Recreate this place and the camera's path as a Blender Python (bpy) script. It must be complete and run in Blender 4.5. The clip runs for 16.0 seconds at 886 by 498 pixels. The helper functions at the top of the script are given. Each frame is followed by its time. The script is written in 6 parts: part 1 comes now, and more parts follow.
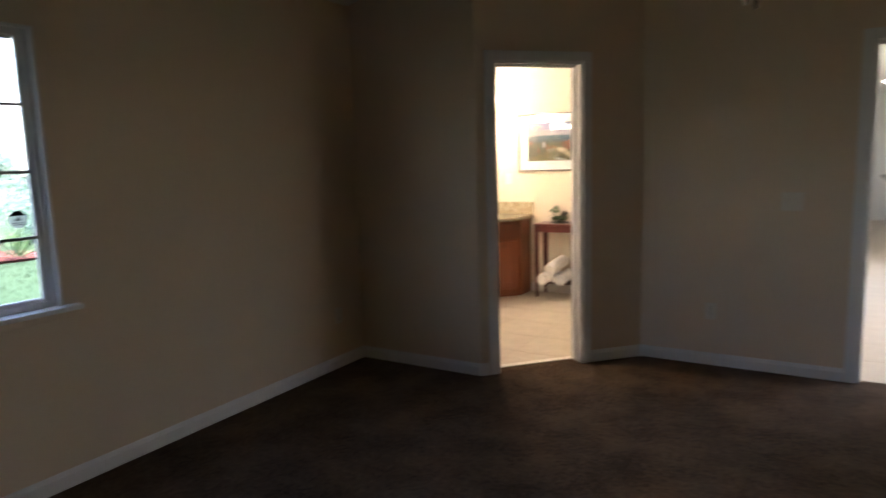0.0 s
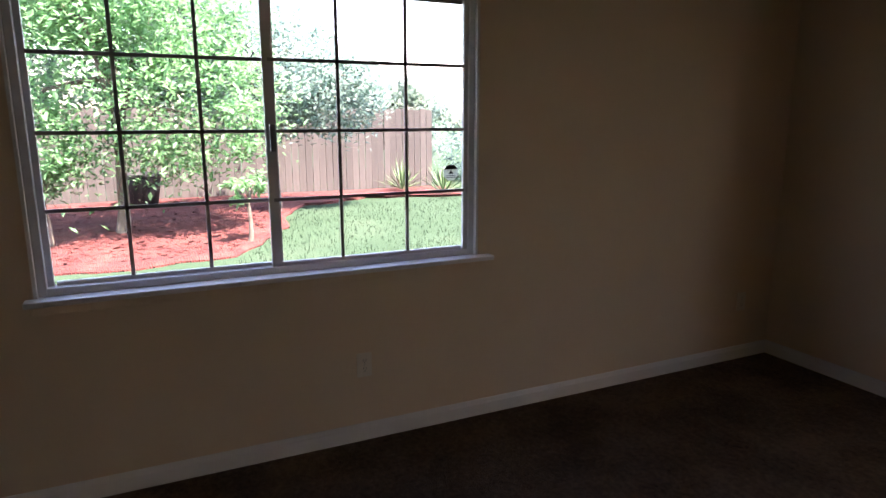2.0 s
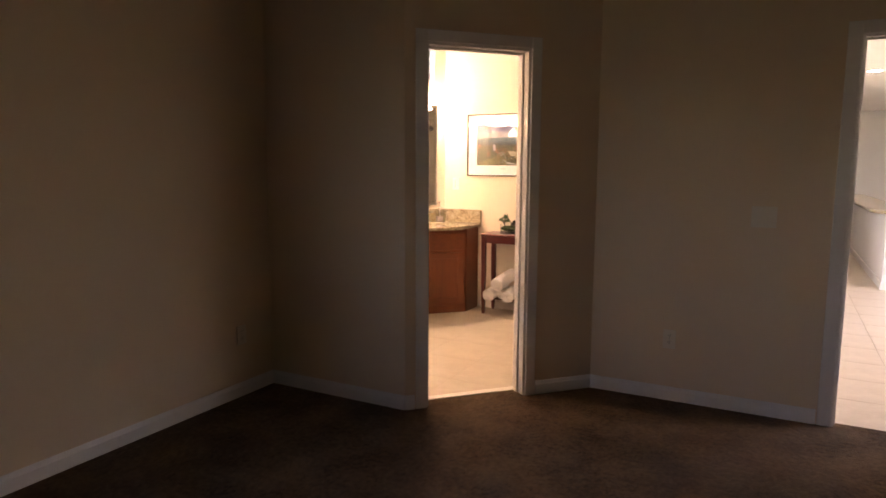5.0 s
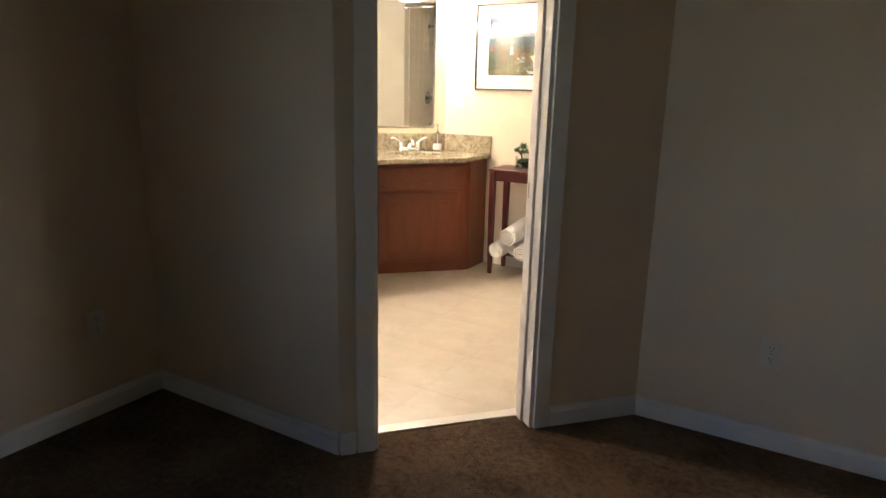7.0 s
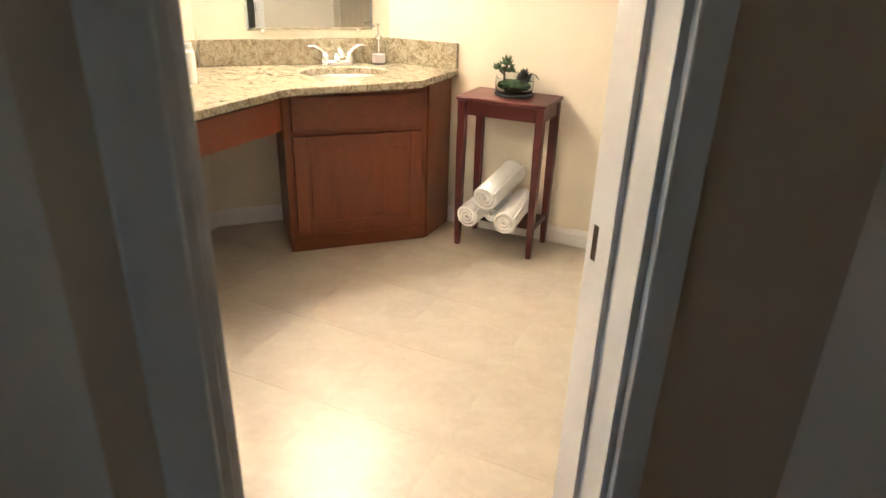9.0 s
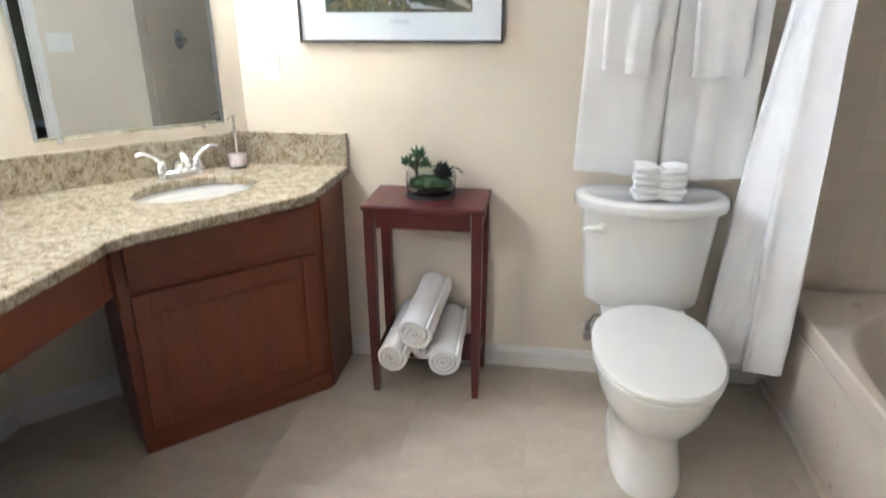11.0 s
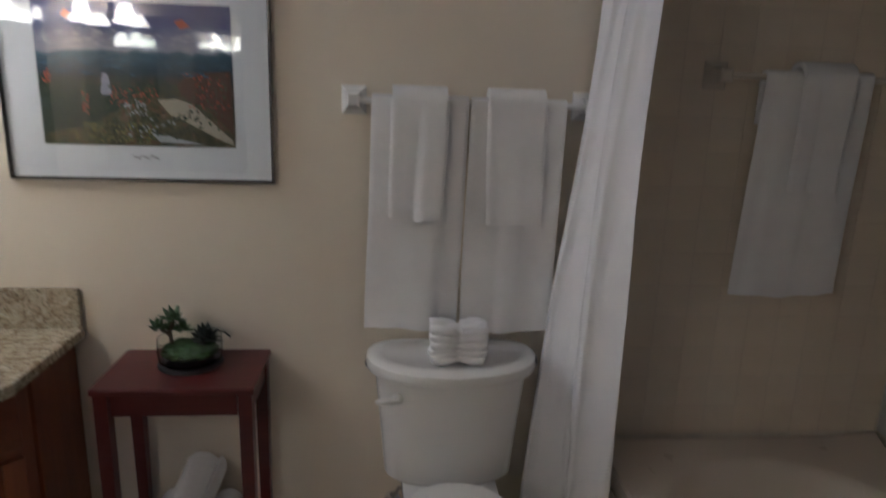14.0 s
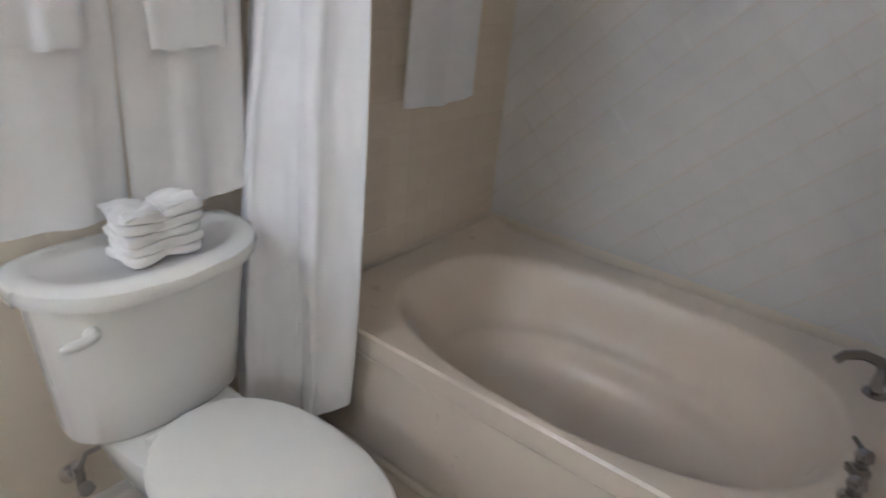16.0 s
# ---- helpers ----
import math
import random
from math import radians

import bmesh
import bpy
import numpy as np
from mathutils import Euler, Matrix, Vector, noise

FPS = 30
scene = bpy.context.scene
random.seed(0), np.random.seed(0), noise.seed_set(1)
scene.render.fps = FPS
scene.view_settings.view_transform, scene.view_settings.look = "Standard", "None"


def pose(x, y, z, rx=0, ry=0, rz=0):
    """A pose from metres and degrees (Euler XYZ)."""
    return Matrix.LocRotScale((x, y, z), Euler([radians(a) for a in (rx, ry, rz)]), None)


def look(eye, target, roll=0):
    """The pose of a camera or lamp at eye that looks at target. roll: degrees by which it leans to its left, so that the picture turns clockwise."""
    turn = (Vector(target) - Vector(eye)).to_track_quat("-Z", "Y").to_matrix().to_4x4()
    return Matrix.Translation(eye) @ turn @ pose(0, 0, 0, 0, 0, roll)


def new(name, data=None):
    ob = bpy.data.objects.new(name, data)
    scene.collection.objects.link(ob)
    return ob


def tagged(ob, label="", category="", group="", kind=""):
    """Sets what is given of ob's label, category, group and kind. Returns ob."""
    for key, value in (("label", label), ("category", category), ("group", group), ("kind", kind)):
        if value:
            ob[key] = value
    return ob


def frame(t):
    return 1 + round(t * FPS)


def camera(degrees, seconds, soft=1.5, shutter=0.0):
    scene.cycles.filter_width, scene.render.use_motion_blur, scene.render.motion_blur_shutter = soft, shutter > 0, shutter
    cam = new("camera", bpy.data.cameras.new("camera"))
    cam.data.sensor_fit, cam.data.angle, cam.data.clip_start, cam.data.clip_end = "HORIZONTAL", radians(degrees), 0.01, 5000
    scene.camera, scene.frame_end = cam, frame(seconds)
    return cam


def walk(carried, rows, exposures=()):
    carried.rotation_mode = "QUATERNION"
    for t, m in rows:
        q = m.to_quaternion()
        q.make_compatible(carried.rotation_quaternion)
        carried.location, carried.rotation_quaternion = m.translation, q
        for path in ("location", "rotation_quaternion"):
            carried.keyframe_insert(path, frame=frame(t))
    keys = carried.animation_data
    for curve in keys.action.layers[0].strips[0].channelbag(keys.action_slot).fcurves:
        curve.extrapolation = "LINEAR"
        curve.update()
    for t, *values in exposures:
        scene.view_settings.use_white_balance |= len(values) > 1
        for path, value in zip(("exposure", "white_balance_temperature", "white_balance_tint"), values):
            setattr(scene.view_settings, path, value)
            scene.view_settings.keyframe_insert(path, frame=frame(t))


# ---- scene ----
cam = camera(69.3, 16.0, shutter=0.4)
PATH = [
    (0, (0.666, -0.135, 1.433), (-0.362, 1.558, 1.156), -1.7),
    (0.5, (0.55, -0.028, 1.376), (-0.806, 1.404, 1.044), -1.7),
    (1, (0.472, 0.045, 1.405), (-1.104, 1.221, 1.043), -0.4),
    (1.5, (0.453, 0.027, 1.433), (-1.291, 0.929, 1.05), -0.7),
    (2, (0.423, -0.052, 1.492), (-1.35, 0.778, 1.086), -0.0),
    (2.5, (0.441, -0.138, 1.51), (-1.304, 0.737, 1.075), 0.4),
    (3, (0.476, -0.218, 1.422), (-1.109, 0.872, 0.874), -1.3),
    (3.5, (0.538, -0.155, 1.36), (-0.777, 1.239, 0.787), -1.5),
    (4, (0.688, 0.091, 1.335), (-0.522, 1.592, 0.801), -1.3),
    (4.5, (0.683, 0.271, 1.372), (-0.373, 1.912, 0.935), -0.0),
    (5, (0.551, 0.503, 1.372), (-0.377, 2.256, 1.117), 0.3),
    (5.2, (0.548, 0.612, 1.352), (-0.375, 2.366, 1.1), -0.8),
    (7.5, (-0.165, 2.238, 1.275), (-1.115, 3.895, 0.68), 1.8),
    (8, (-0.393, 2.534, 1.331), (-1.247, 4.196, 0.619), 2.2),
    (10.3, (-1.134, 3.713, 1.336), (-1.75, 5.422, 0.5), -0.5),
    (10.5, (-1.234, 3.755, 1.345), (-1.724, 5.522, 0.547), 0.2),
    (11, (-1.282, 3.828, 1.399), (-1.583, 5.676, 0.695), -0.3),
    (11.5, (-1.308, 3.85, 1.544), (-1.612, 5.776, 1.096), -0.9),
    (12, (-1.288, 3.841, 1.625), (-1.624, 5.789, 1.321), -1.4),
    (12.5, (-1.277, 3.834, 1.681), (-1.594, 5.804, 1.557), -0.7),
    (13, (-1.243, 3.926, 1.663), (-1.454, 5.913, 1.57), -0.1),
    (13.5, (-1.176, 4.072, 1.608), (-1.08, 6.061, 1.426), 0.8),
    (14, (-1.13, 4.241, 1.56), (-0.94, 6.175, 1.089), 1.9),
    (14.5, (-1.309, 4.41, 1.487), (-0.845, 6.216, 0.765), 3.7),
    (15, (-1.38, 4.579, 1.415), (-0.675, 6.216, 0.507), 6.1),
    (15.5, (-1.417, 4.751, 1.387), (-0.286, 6.141, 0.499), 6.3),
    (16, (-1.508, 4.82, 1.402), (-0.045, 5.902, 0.571), 5.0),
]
EXPOSURES = [
    (0.0, 3.45, 6700, 22), (1.0, 3.5, 7000, 27), (1.6, 3.6, 7300, 32), (2.2, 3.2, 7400, 33), (3.5, 3.12, 8200, 40), (4.4, 3.32, 9000, 43), (5.2, 3.42, 8000, 38), (7.5, 3.66, 6200, 15), (8.2, 3.72, 6500, 15),
    (10.3, 3.45, 4950, 12), (11.0, 3.1, 4750, 13), (12.0, 2.3, 4680, 15), (12.6, 1.75, 4780, 16),
    (13.0, 1.24, 4950, 17), (13.5, 0.9, 5100, 19), (14.5, 1.72, 4880, 18), (15.0, 1.93, 4820, 17), (16.0, 2.33, 4820, 16),
]
walk(cam, [(t, look(eye, target, roll)) for t, eye, target, roll in PATH], EXPOSURES)

# ---------------------------------------------------------------- light
SUN_EL, SUN_AZ = radians(62), radians(60)
world = bpy.data.worlds.new("sky")
scene.world = world
world.use_nodes = True
wn = world.node_tree.nodes
sky = wn.new("ShaderNodeTexSky")
sky.sky_type, sky.sun_disc = "NISHITA", False
sky.sun_elevation, sky.sun_rotation = SUN_EL, SUN_AZ
wn["Background"].inputs["Strength"].default_value = 0.15
world.node_tree.links.new(sky.outputs["Color"], wn["Background"].inputs["Color"])
sun = new("sun", bpy.data.lights.new("sun", "SUN"))
sun.data.energy, sun.data.angle, sun.data.color = 5.0, radians(0.5), (1.0, 0.97, 0.92)
sun_dir = Vector((math.sin(SUN_AZ) * math.cos(SUN_EL), math.cos(SUN_AZ) * math.cos(SUN_EL), math.sin(SUN_EL)))
sun.matrix_world = look(sun_dir * 60, (0, 0, 0))

# daylight that enters by the bathroom's high window
day = new("window_daylight", bpy.data.lights.new("window_daylight", "AREA"))
day.data.shape, day.data.size, day.data.size_y = "RECTANGLE", 0.56, 0.05
day.data.energy, day.data.color = 1.0, (0.72, 0.86, 1.0)
day.matrix_world = look((-2.732, 5.884, 2.482), (-0.9, 4.14, 1.1))

# ---------------------------------------------------------------- materials


class Mat:
    """A small builder for procedural node materials."""

    def __init__(self, name, color, rough=0.5, metal=0.0, **more):
        self.m = bpy.data.materials.new(name)
        self.m.use_nodes = True
        self.nt = self.m.node_tree
        self.b = self.nt.nodes["Principled BSDF"]
        self.b.inputs["Base Color"].default_value = (*color, 1)
        self.b.inputs["Roughness"].default_value = rough
        self.b.inputs["Metallic"].default_value = metal
        for key, value in more.items():
            self.b.inputs[key.replace("_", " ")].default_value = value
        self.color, self.height, self.coord = None, None, None
        self.base = color

    def n(self, kind, **props):
        node = self.nt.nodes.new(kind)
        for key, value in props.items():
            if key in node.inputs:
                node.inputs[key].default_value = value
        return node

    def link(self, a, b):
        self.nt.links.new(a, b)

    def vec(self, scale=(1, 1, 1), turn=(0, 0, 0), obj=True):
        tc = self.n("ShaderNodeTexCoord")
        mp = self.n("ShaderNodeMapping")
        mp.inputs["Scale"].default_value = scale
        mp.inputs["Rotation"].default_value = turn
        self.link(tc.outputs["Object" if obj else "Generated"], mp.inputs["Vector"])
        return mp.outputs["Vector"]

    def noise(self, scale, detail=3, rough=0.55, stretch=(1, 1, 1), distort=0.0):
        t = self.n("ShaderNodeTexNoise", Scale=scale, Detail=detail, Roughness=rough, Distortion=distort)
        self.link(self.vec(stretch), t.inputs["Vector"])
        return t.outputs["Fac"]

    def voronoi(self, scale, feature="F1", stretch=(1, 1, 1)):
        t = self.n("ShaderNodeTexVoronoi", Scale=scale)
        t.feature = feature
        self.link(self.vec(stretch), t.inputs["Vector"])
        return t

    def ramp(self, fac, stops):
        r = self.n("ShaderNodeValToRGB")
        while len(r.color_ramp.elements) < len(stops):
            r.color_ramp.elements.new(0.5)
        for e, (p, c) in zip(r.color_ramp.elements, stops):
            e.position, e.color = p, (*c, 1)
        self.link(fac, r.inputs["Fac"])
        return r.outputs["Color"]

    def mix(self, fac, a, b, how="MIX"):
        m = self.n("ShaderNodeMix")
        m.data_type, m.blend_type = "RGBA", how
        for sock, v in ((m.inputs[0], fac), (m.inputs[6], a), (m.inputs[7], b)):
            if isinstance(v, (int, float)):
                sock.default_value = v
            elif isinstance(v, tuple):
                sock.default_value = (*v, 1)
            else:
                self.link(v, sock)
        return m.outputs[2]

    def paint(self, out):
        self.link(out, self.b.inputs["Base Color"])
        return self

    def vary(self, fac, low, high):
        """The base colour, darkened and lightened by a pattern."""
        c = self.base
        return self.paint(self.ramp(fac, [(0.3, tuple(v * low for v in c)), (0.7, tuple(min(1, v * high) for v in c))]))

    def gloss(self, fac, a, b):
        r = self.n("ShaderNodeMapRange")
        r.inputs["To Min"].default_value, r.inputs["To Max"].default_value = a, b
        self.link(fac, r.inputs["Value"])
        self.link(r.outputs["Result"], self.b.inputs["Roughness"])
        return self

    def bump(self, fac, strength=0.2, distance=0.002):
        bp = self.n("ShaderNodeBump", Strength=strength, Distance=distance)
        self.link(fac, bp.inputs["Height"])
        if self.height:
            self.link(self.height, bp.inputs["Normal"])
        self.height = bp.outputs["Normal"]
        self.link(self.height, self.b.inputs["Normal"])
        return self

    def piece(self, low=0.9, high=1.1):
        """Vary each piece a little by its own random number."""
        info = self.n("ShaderNodeObjectInfo")
        r = self.n("ShaderNodeMapRange")
        r.inputs["To Min"].default_value, r.inputs["To Max"].default_value = low, high
        self.link(info.outputs["Random"], r.inputs["Value"])
        src = self.b.inputs["Base Color"]
        came = src.links[0].from_socket if src.links else None
        hsv = self.n("ShaderNodeHueSaturation")
        if came:
            self.link(came, hsv.inputs["Color"])
        else:
            hsv.inputs["Color"].default_value = (*self.base, 1)
        self.link(r.outputs["Result"], hsv.inputs["Value"])
        self.link(hsv.outputs["Color"], src)
        return self


def plaster(name, color):
    m = Mat(name, color, 0.6)
    m.vary(m.noise(1.3, 4), 0.96, 1.03)
    return m.bump(m.noise(180, 2), 0.12, 0.002).bump(m.noise(28, 3), 0.08, 0.003).m


def wood(name, dark, light, scale=1.0, axis=2, rough=0.35):
    m = Mat(name, light, rough)
    stretch = [14 * scale, 14 * scale, 14 * scale]
    stretch[axis] = 1.0 * scale
    grain = m.noise(2.2, 6, 0.6, tuple(stretch), 0.6)
    fine = m.noise(9, 4, 0.6, tuple(stretch))
    base = m.ramp(grain, [(0.25, dark), (0.5, tuple((a + b) / 2 for a, b in zip(dark, light))), (0.75, light)])
    m.paint(m.mix(0.3, base, m.ramp(fine, [(0.3, dark), (0.7, light)])))
    return m.bump(fine, 0.08, 0.001).gloss(m.noise(5, 3), rough - 0.06, rough + 0.12).m


M_WALL = plaster("cream wall paint", (0.76, 0.60, 0.44))
M_BATHWALL = plaster("warm beige wall paint", (0.74, 0.67, 0.555))
M_CEIL = plaster("white ceiling paint", (0.78, 0.76, 0.72))
M_HALLWALL = plaster("pale hall paint", (0.74, 0.74, 0.72))
_m = Mat("white trim paint", (0.80, 0.78, 0.76), 0.35)
M_TRIM = _m.vary(_m.noise(3, 4), 0.95, 1.02).bump(_m.noise(60, 2), 0.04, 0.001).m
_m = Mat("window frame aluminium", (0.74, 0.73, 0.73), 0.4, 0.1)
M_ALU = _m.vary(_m.noise(6, 3), 0.92, 1.05).m
_m = Mat("grey muntin", (0.36, 0.35, 0.35), 0.45, 0.1)
M_MUNTIN = _m.vary(_m.noise(8, 3), 0.85, 1.1).m

_m = Mat("brown carpet", (0.05, 0.028, 0.014), 1.0, Specular_IOR_Level=0.1, Sheen_Weight=0.08)
_tuft = _m.voronoi(260)
_soft = _m.noise(3.2, 4, 0.6)
_mid = _m.noise(38, 3, 0.7)
_c = _m.ramp(_m.mix(0.5, _soft, _mid), [(0.38, (0.046, 0.024, 0.011)), (0.60, (0.28, 0.172, 0.098))])
_m.paint(_m.mix(0.35, _c, _m.ramp(_tuft.outputs["Distance"], [(0.1, (0.28, 0.17, 0.097)), (0.7, (0.036, 0.019, 0.009))])))
M_CARPET = _m.bump(_tuft.outputs["Distance"], 0.9, 0.012).bump(_m.noise(14, 3, 0.7), 0.6, 0.012).m

_m = Mat("beige floor tile", (0.50, 0.435, 0.345), 0.32)
_a = _m.noise(4.5, 6, 0.62, (1, 1.7, 1), 0.8)
_b = _m.noise(30, 4, 0.6)
_m.paint(_m.mix(0.25, _m.ramp(_a, [(0.3, (0.41, 0.345, 0.265)), (0.55, (0.51, 0.445, 0.355)), (0.75, (0.57, 0.505, 0.41))]),
                _m.ramp(_b, [(0.3, (0.42, 0.36, 0.29)), (0.7, (0.57, 0.51, 0.42))])))
M_FTILE = _m.piece(0.985, 1.015).gloss(_a, 0.25, 0.42).bump(_b, 0.05, 0.002).m
_m = Mat("floor grout", (0.50, 0.435, 0.345), 0.8)
M_GROUT = _m.vary(_m.noise(40, 3), 0.9, 1.08).m

_m = Mat("speckled granite", (0.4, 0.32, 0.2), 0.16)
_n1 = _m.noise(30, 6, 0.72, (1, 1.5, 1), 0.9)
_n2 = _m.noise(85, 4, 0.7)
_v = _m.voronoi(95)
_g = _m.ramp(_n1, [(0.28, (0.08, 0.056, 0.036)), (0.39, (0.235, 0.185, 0.115)), (0.52, (0.40, 0.352, 0.25)), (0.72, (0.56, 0.51, 0.405))])
_g = _m.mix(_m.ramp(_n2, [(0.56, (0, 0, 0)), (0.66, (0.85, 0.85, 0.85))]), _g, (0.15, 0.105, 0.06))
_g = _m.mix(_m.ramp(_v.outputs["Distance"], [(0.10, (1, 1, 1)), (0.2, (0, 0, 0))]), _g, (0.50, 0.46, 0.38))
_g = _m.mix(_m.ramp(_m.noise(150, 2), [(0.64, (0, 0, 0)), (0.70, (1, 1, 1))]), _g, (0.035, 0.028, 0.022))
M_GRANITE = _m.paint(_g).gloss(_n2, 0.1, 0.24).m

M_CHERRY = wood("cherry cabinet wood", (0.118, 0.026, 0.0065), (0.21, 0.053, 0.0135), 1.0, 2)
M_CHERRY_H = wood("cherry rail wood", (0.11, 0.0245, 0.0065), (0.195, 0.049, 0.0125), 1.0, 0)
M_MAHOG = wood("red mahogany stain", (0.058, 0.009, 0.009), (0.105, 0.018, 0.016), 0.8, 0, 0.3)
M_DARK = Mat("black gap", (0.012, 0.011, 0.01), 0.8).m
_m = Mat("white porcelain", (0.80, 0.795, 0.775), 0.12, Coat_Weight=0.3)
M_PORC = _m.vary(_m.noise(2.5, 3), 0.97, 1.02).m
_m = Mat("seat plastic", (0.80, 0.79, 0.755), 0.3)
M_SEAT = _m.vary(_m.noise(2.5, 3), 0.97, 1.02).m
_m = Mat("biscuit acrylic", (0.69, 0.61, 0.515), 0.3)
M_TUB = _m.vary(_m.noise(1.7, 4), 0.95, 1.03).gloss(_m.noise(6, 3), 0.24, 0.36).m
_m = Mat("white terry towel", (0.87, 0.865, 0.865), 0.95, Sheen_Weight=0.3)
M_TERRY = _m.vary(_m.noise(7, 4), 0.94, 1.03).bump(_m.noise(420, 2, 0.7), 0.6, 0.003).bump(_m.noise(60, 3), 0.25, 0.004).m
_m = Mat("white waffle curtain cloth", (0.86, 0.86, 0.88), 0.8, Sheen_Weight=0.15, Subsurface_Weight=0.0)
M_CURTAIN = _m.vary(_m.noise(4, 4), 0.95, 1.03).bump(_m.noise(300, 2), 0.25, 0.001).bump(_m.noise(9, 4), 0.25, 0.008).m
_m = Mat("glazed wall tile", (0.75, 0.655, 0.52), 0.12)
M_WTILE = _m.vary(_m.noise(5, 3), 0.97, 1.02).piece(0.985, 1.015).bump(_m.noise(9, 2), 0.06, 0.003).m
_m = Mat("pale diagonal wall tile", (0.70, 0.68, 0.65), 0.25)
M_DTILE = _m.vary(_m.noise(5, 3), 0.97, 1.02).piece(0.992, 1.008).bump(_m.noise(9, 2), 0.06, 0.003).m
_m = Mat("tile joint", (0.66, 0.58, 0.46), 0.85)
M_JOINT = _m.vary(_m.noise(50, 2), 0.92, 1.06).m
M_CHROME = Mat("chrome", (0.82, 0.82, 0.83), 0.07, 1.0).m
_m = Mat("brushed nickel", (0.42, 0.39, 0.37), 0.3, 1.0)
M_NICKEL = _m.gloss(_m.noise(40, 3, 0.5, (1, 8, 1)), 0.22, 0.4).m
M_MIRROR = Mat("mirror silver", (0.70, 0.74, 0.72), 0.015, 1.0).m
M_GLASS = Mat("window glass", (0.97, 0.99, 0.98), 0.0, Transmission_Weight=1.0, IOR=1.1).m
M_BOTTLE = Mat("clear glass", (0.95, 0.98, 0.97), 0.02, Transmission_Weight=1.0, IOR=1.45).m
M_CLEAR = Mat("thin clear glass", (0.97, 0.97, 0.97), 0.01, Transmission_Weight=1.0, IOR=1.12).m
M_PGLASS = Mat("picture glass", (0.98, 0.99, 0.99), 0.01, Transmission_Weight=1.0, IOR=1.5).m
M_SHADE = Mat("lit frosted shade", (0.9, 0.88, 0.84), 0.4, Emission_Color=(1.0, 0.83, 0.58, 1), Emission_Strength=10.4).m
M_HALLLAMP = Mat("lit recessed lens", (0.9, 0.9, 0.88), 0.4, Emission_Color=(1.0, 0.93, 0.82, 1), Emission_Strength=30.0).m
M_PLATE = Mat("white wall plate", (0.80, 0.79, 0.76), 0.3).m
_m = Mat("almond wall plate", (0.76, 0.68, 0.58), 0.35)
M_ALMOND = _m.vary(_m.noise(20, 3), 0.96, 1.03).m
M_BRASS = Mat("dark bronze hardware", (0.16, 0.12, 0.085), 0.35, 1.0).m
M_FRAME = Mat("dark polished metal frame", (0.16, 0.155, 0.15), 0.16, 1.0).m
_m = Mat("pale blue-white mat board", (0.74, 0.76, 0.77), 0.8)
M_MAT = _m.vary(_m.noise(60, 2), 0.98, 1.01).m
_m = Mat("wax", (0.82, 0.80, 0.76), 0.4)
M_WAX = _m.vary(_m.noise(9, 3), 0.96, 1.02).m
_m = Mat("succulent leaf", (0.07, 0.13, 0.055), 0.5)
M_SUCC = _m.vary(_m.noise(30, 3), 0.6, 1.5).m
_m = Mat("dark rosette leaf", (0.03, 0.035, 0.028), 0.5)
M_SUCC2 = _m.vary(_m.noise(30, 3), 0.6, 1.6).m
_m = Mat("green moss", (0.035, 0.075, 0.02), 0.9)
M_MOSS = _m.vary(_m.noise(60, 4), 0.4, 1.7).bump(_m.noise(120, 3), 0.8, 0.006).m
_m = Mat("fence board", (0.060, 0.053, 0.049), 0.85)
_f = _m.noise(3, 5, 0.65, (8, 8, 0.6))
_m.vary(_f, 0.65, 1.2)
M_FENCE = _m.piece(0.8, 1.15).bump(_f, 0.4, 0.004).m
_m = Mat("lawn", (0.085, 0.15, 0.03), 1.0, Specular_IOR_Level=0.1)
_l = _m.mix(0.5, _m.noise(0.6, 4), _m.noise(30, 3, 0.7))
M_LAWN = _m.paint(_m.ramp(_l, [(0.3, (0.020, 0.043, 0.024)), (0.55, (0.035, 0.066, 0.040)), (0.75, (0.075, 0.095, 0.066))])).bump(_m.noise(70, 3), 0.8, 0.03).m
_m = Mat("red bark mulch", (0.22, 0.05, 0.035), 0.9)
_l = _m.voronoi(28, "F1", (1, 2.2, 1))
_m.paint(_m.mix(0.5, _m.ramp(_l.outputs["Distance"], [(0.1, (0.17, 0.025, 0.021)), (0.6, (0.05, 0.008, 0.007))]), _m.ramp(_m.noise(3, 4), [(0.42, (0.085, 0.013, 0.011)), (0.72, (0.22, 0.06, 0.045))])))
M_MULCH = _m.bump(_l.outputs["Distance"], 0.9, 0.03).m


def leafy(name, color, low, high):
    """Leaf: a glossy face that lets part of the light through."""
    m = Mat(name, color, 0.55)
    m.vary(m.noise(1.6, 4), low, high)
    tr = m.n("ShaderNodeBsdfTranslucent")
    tr.inputs["Color"].default_value = (color[0] * 1.6, color[1] * 1.6, color[2] * 1.5, 1)
    ms = m.n("ShaderNodeMixShader")
    ms.inputs[0].default_value = 0.5
    m.link(m.b.outputs[0], ms.inputs[1])
    m.link(tr.outputs[0], ms.inputs[2])
    m.link(ms.outputs[0], m.nt.nodes["Material Output"].inputs["Surface"])
    return m.m


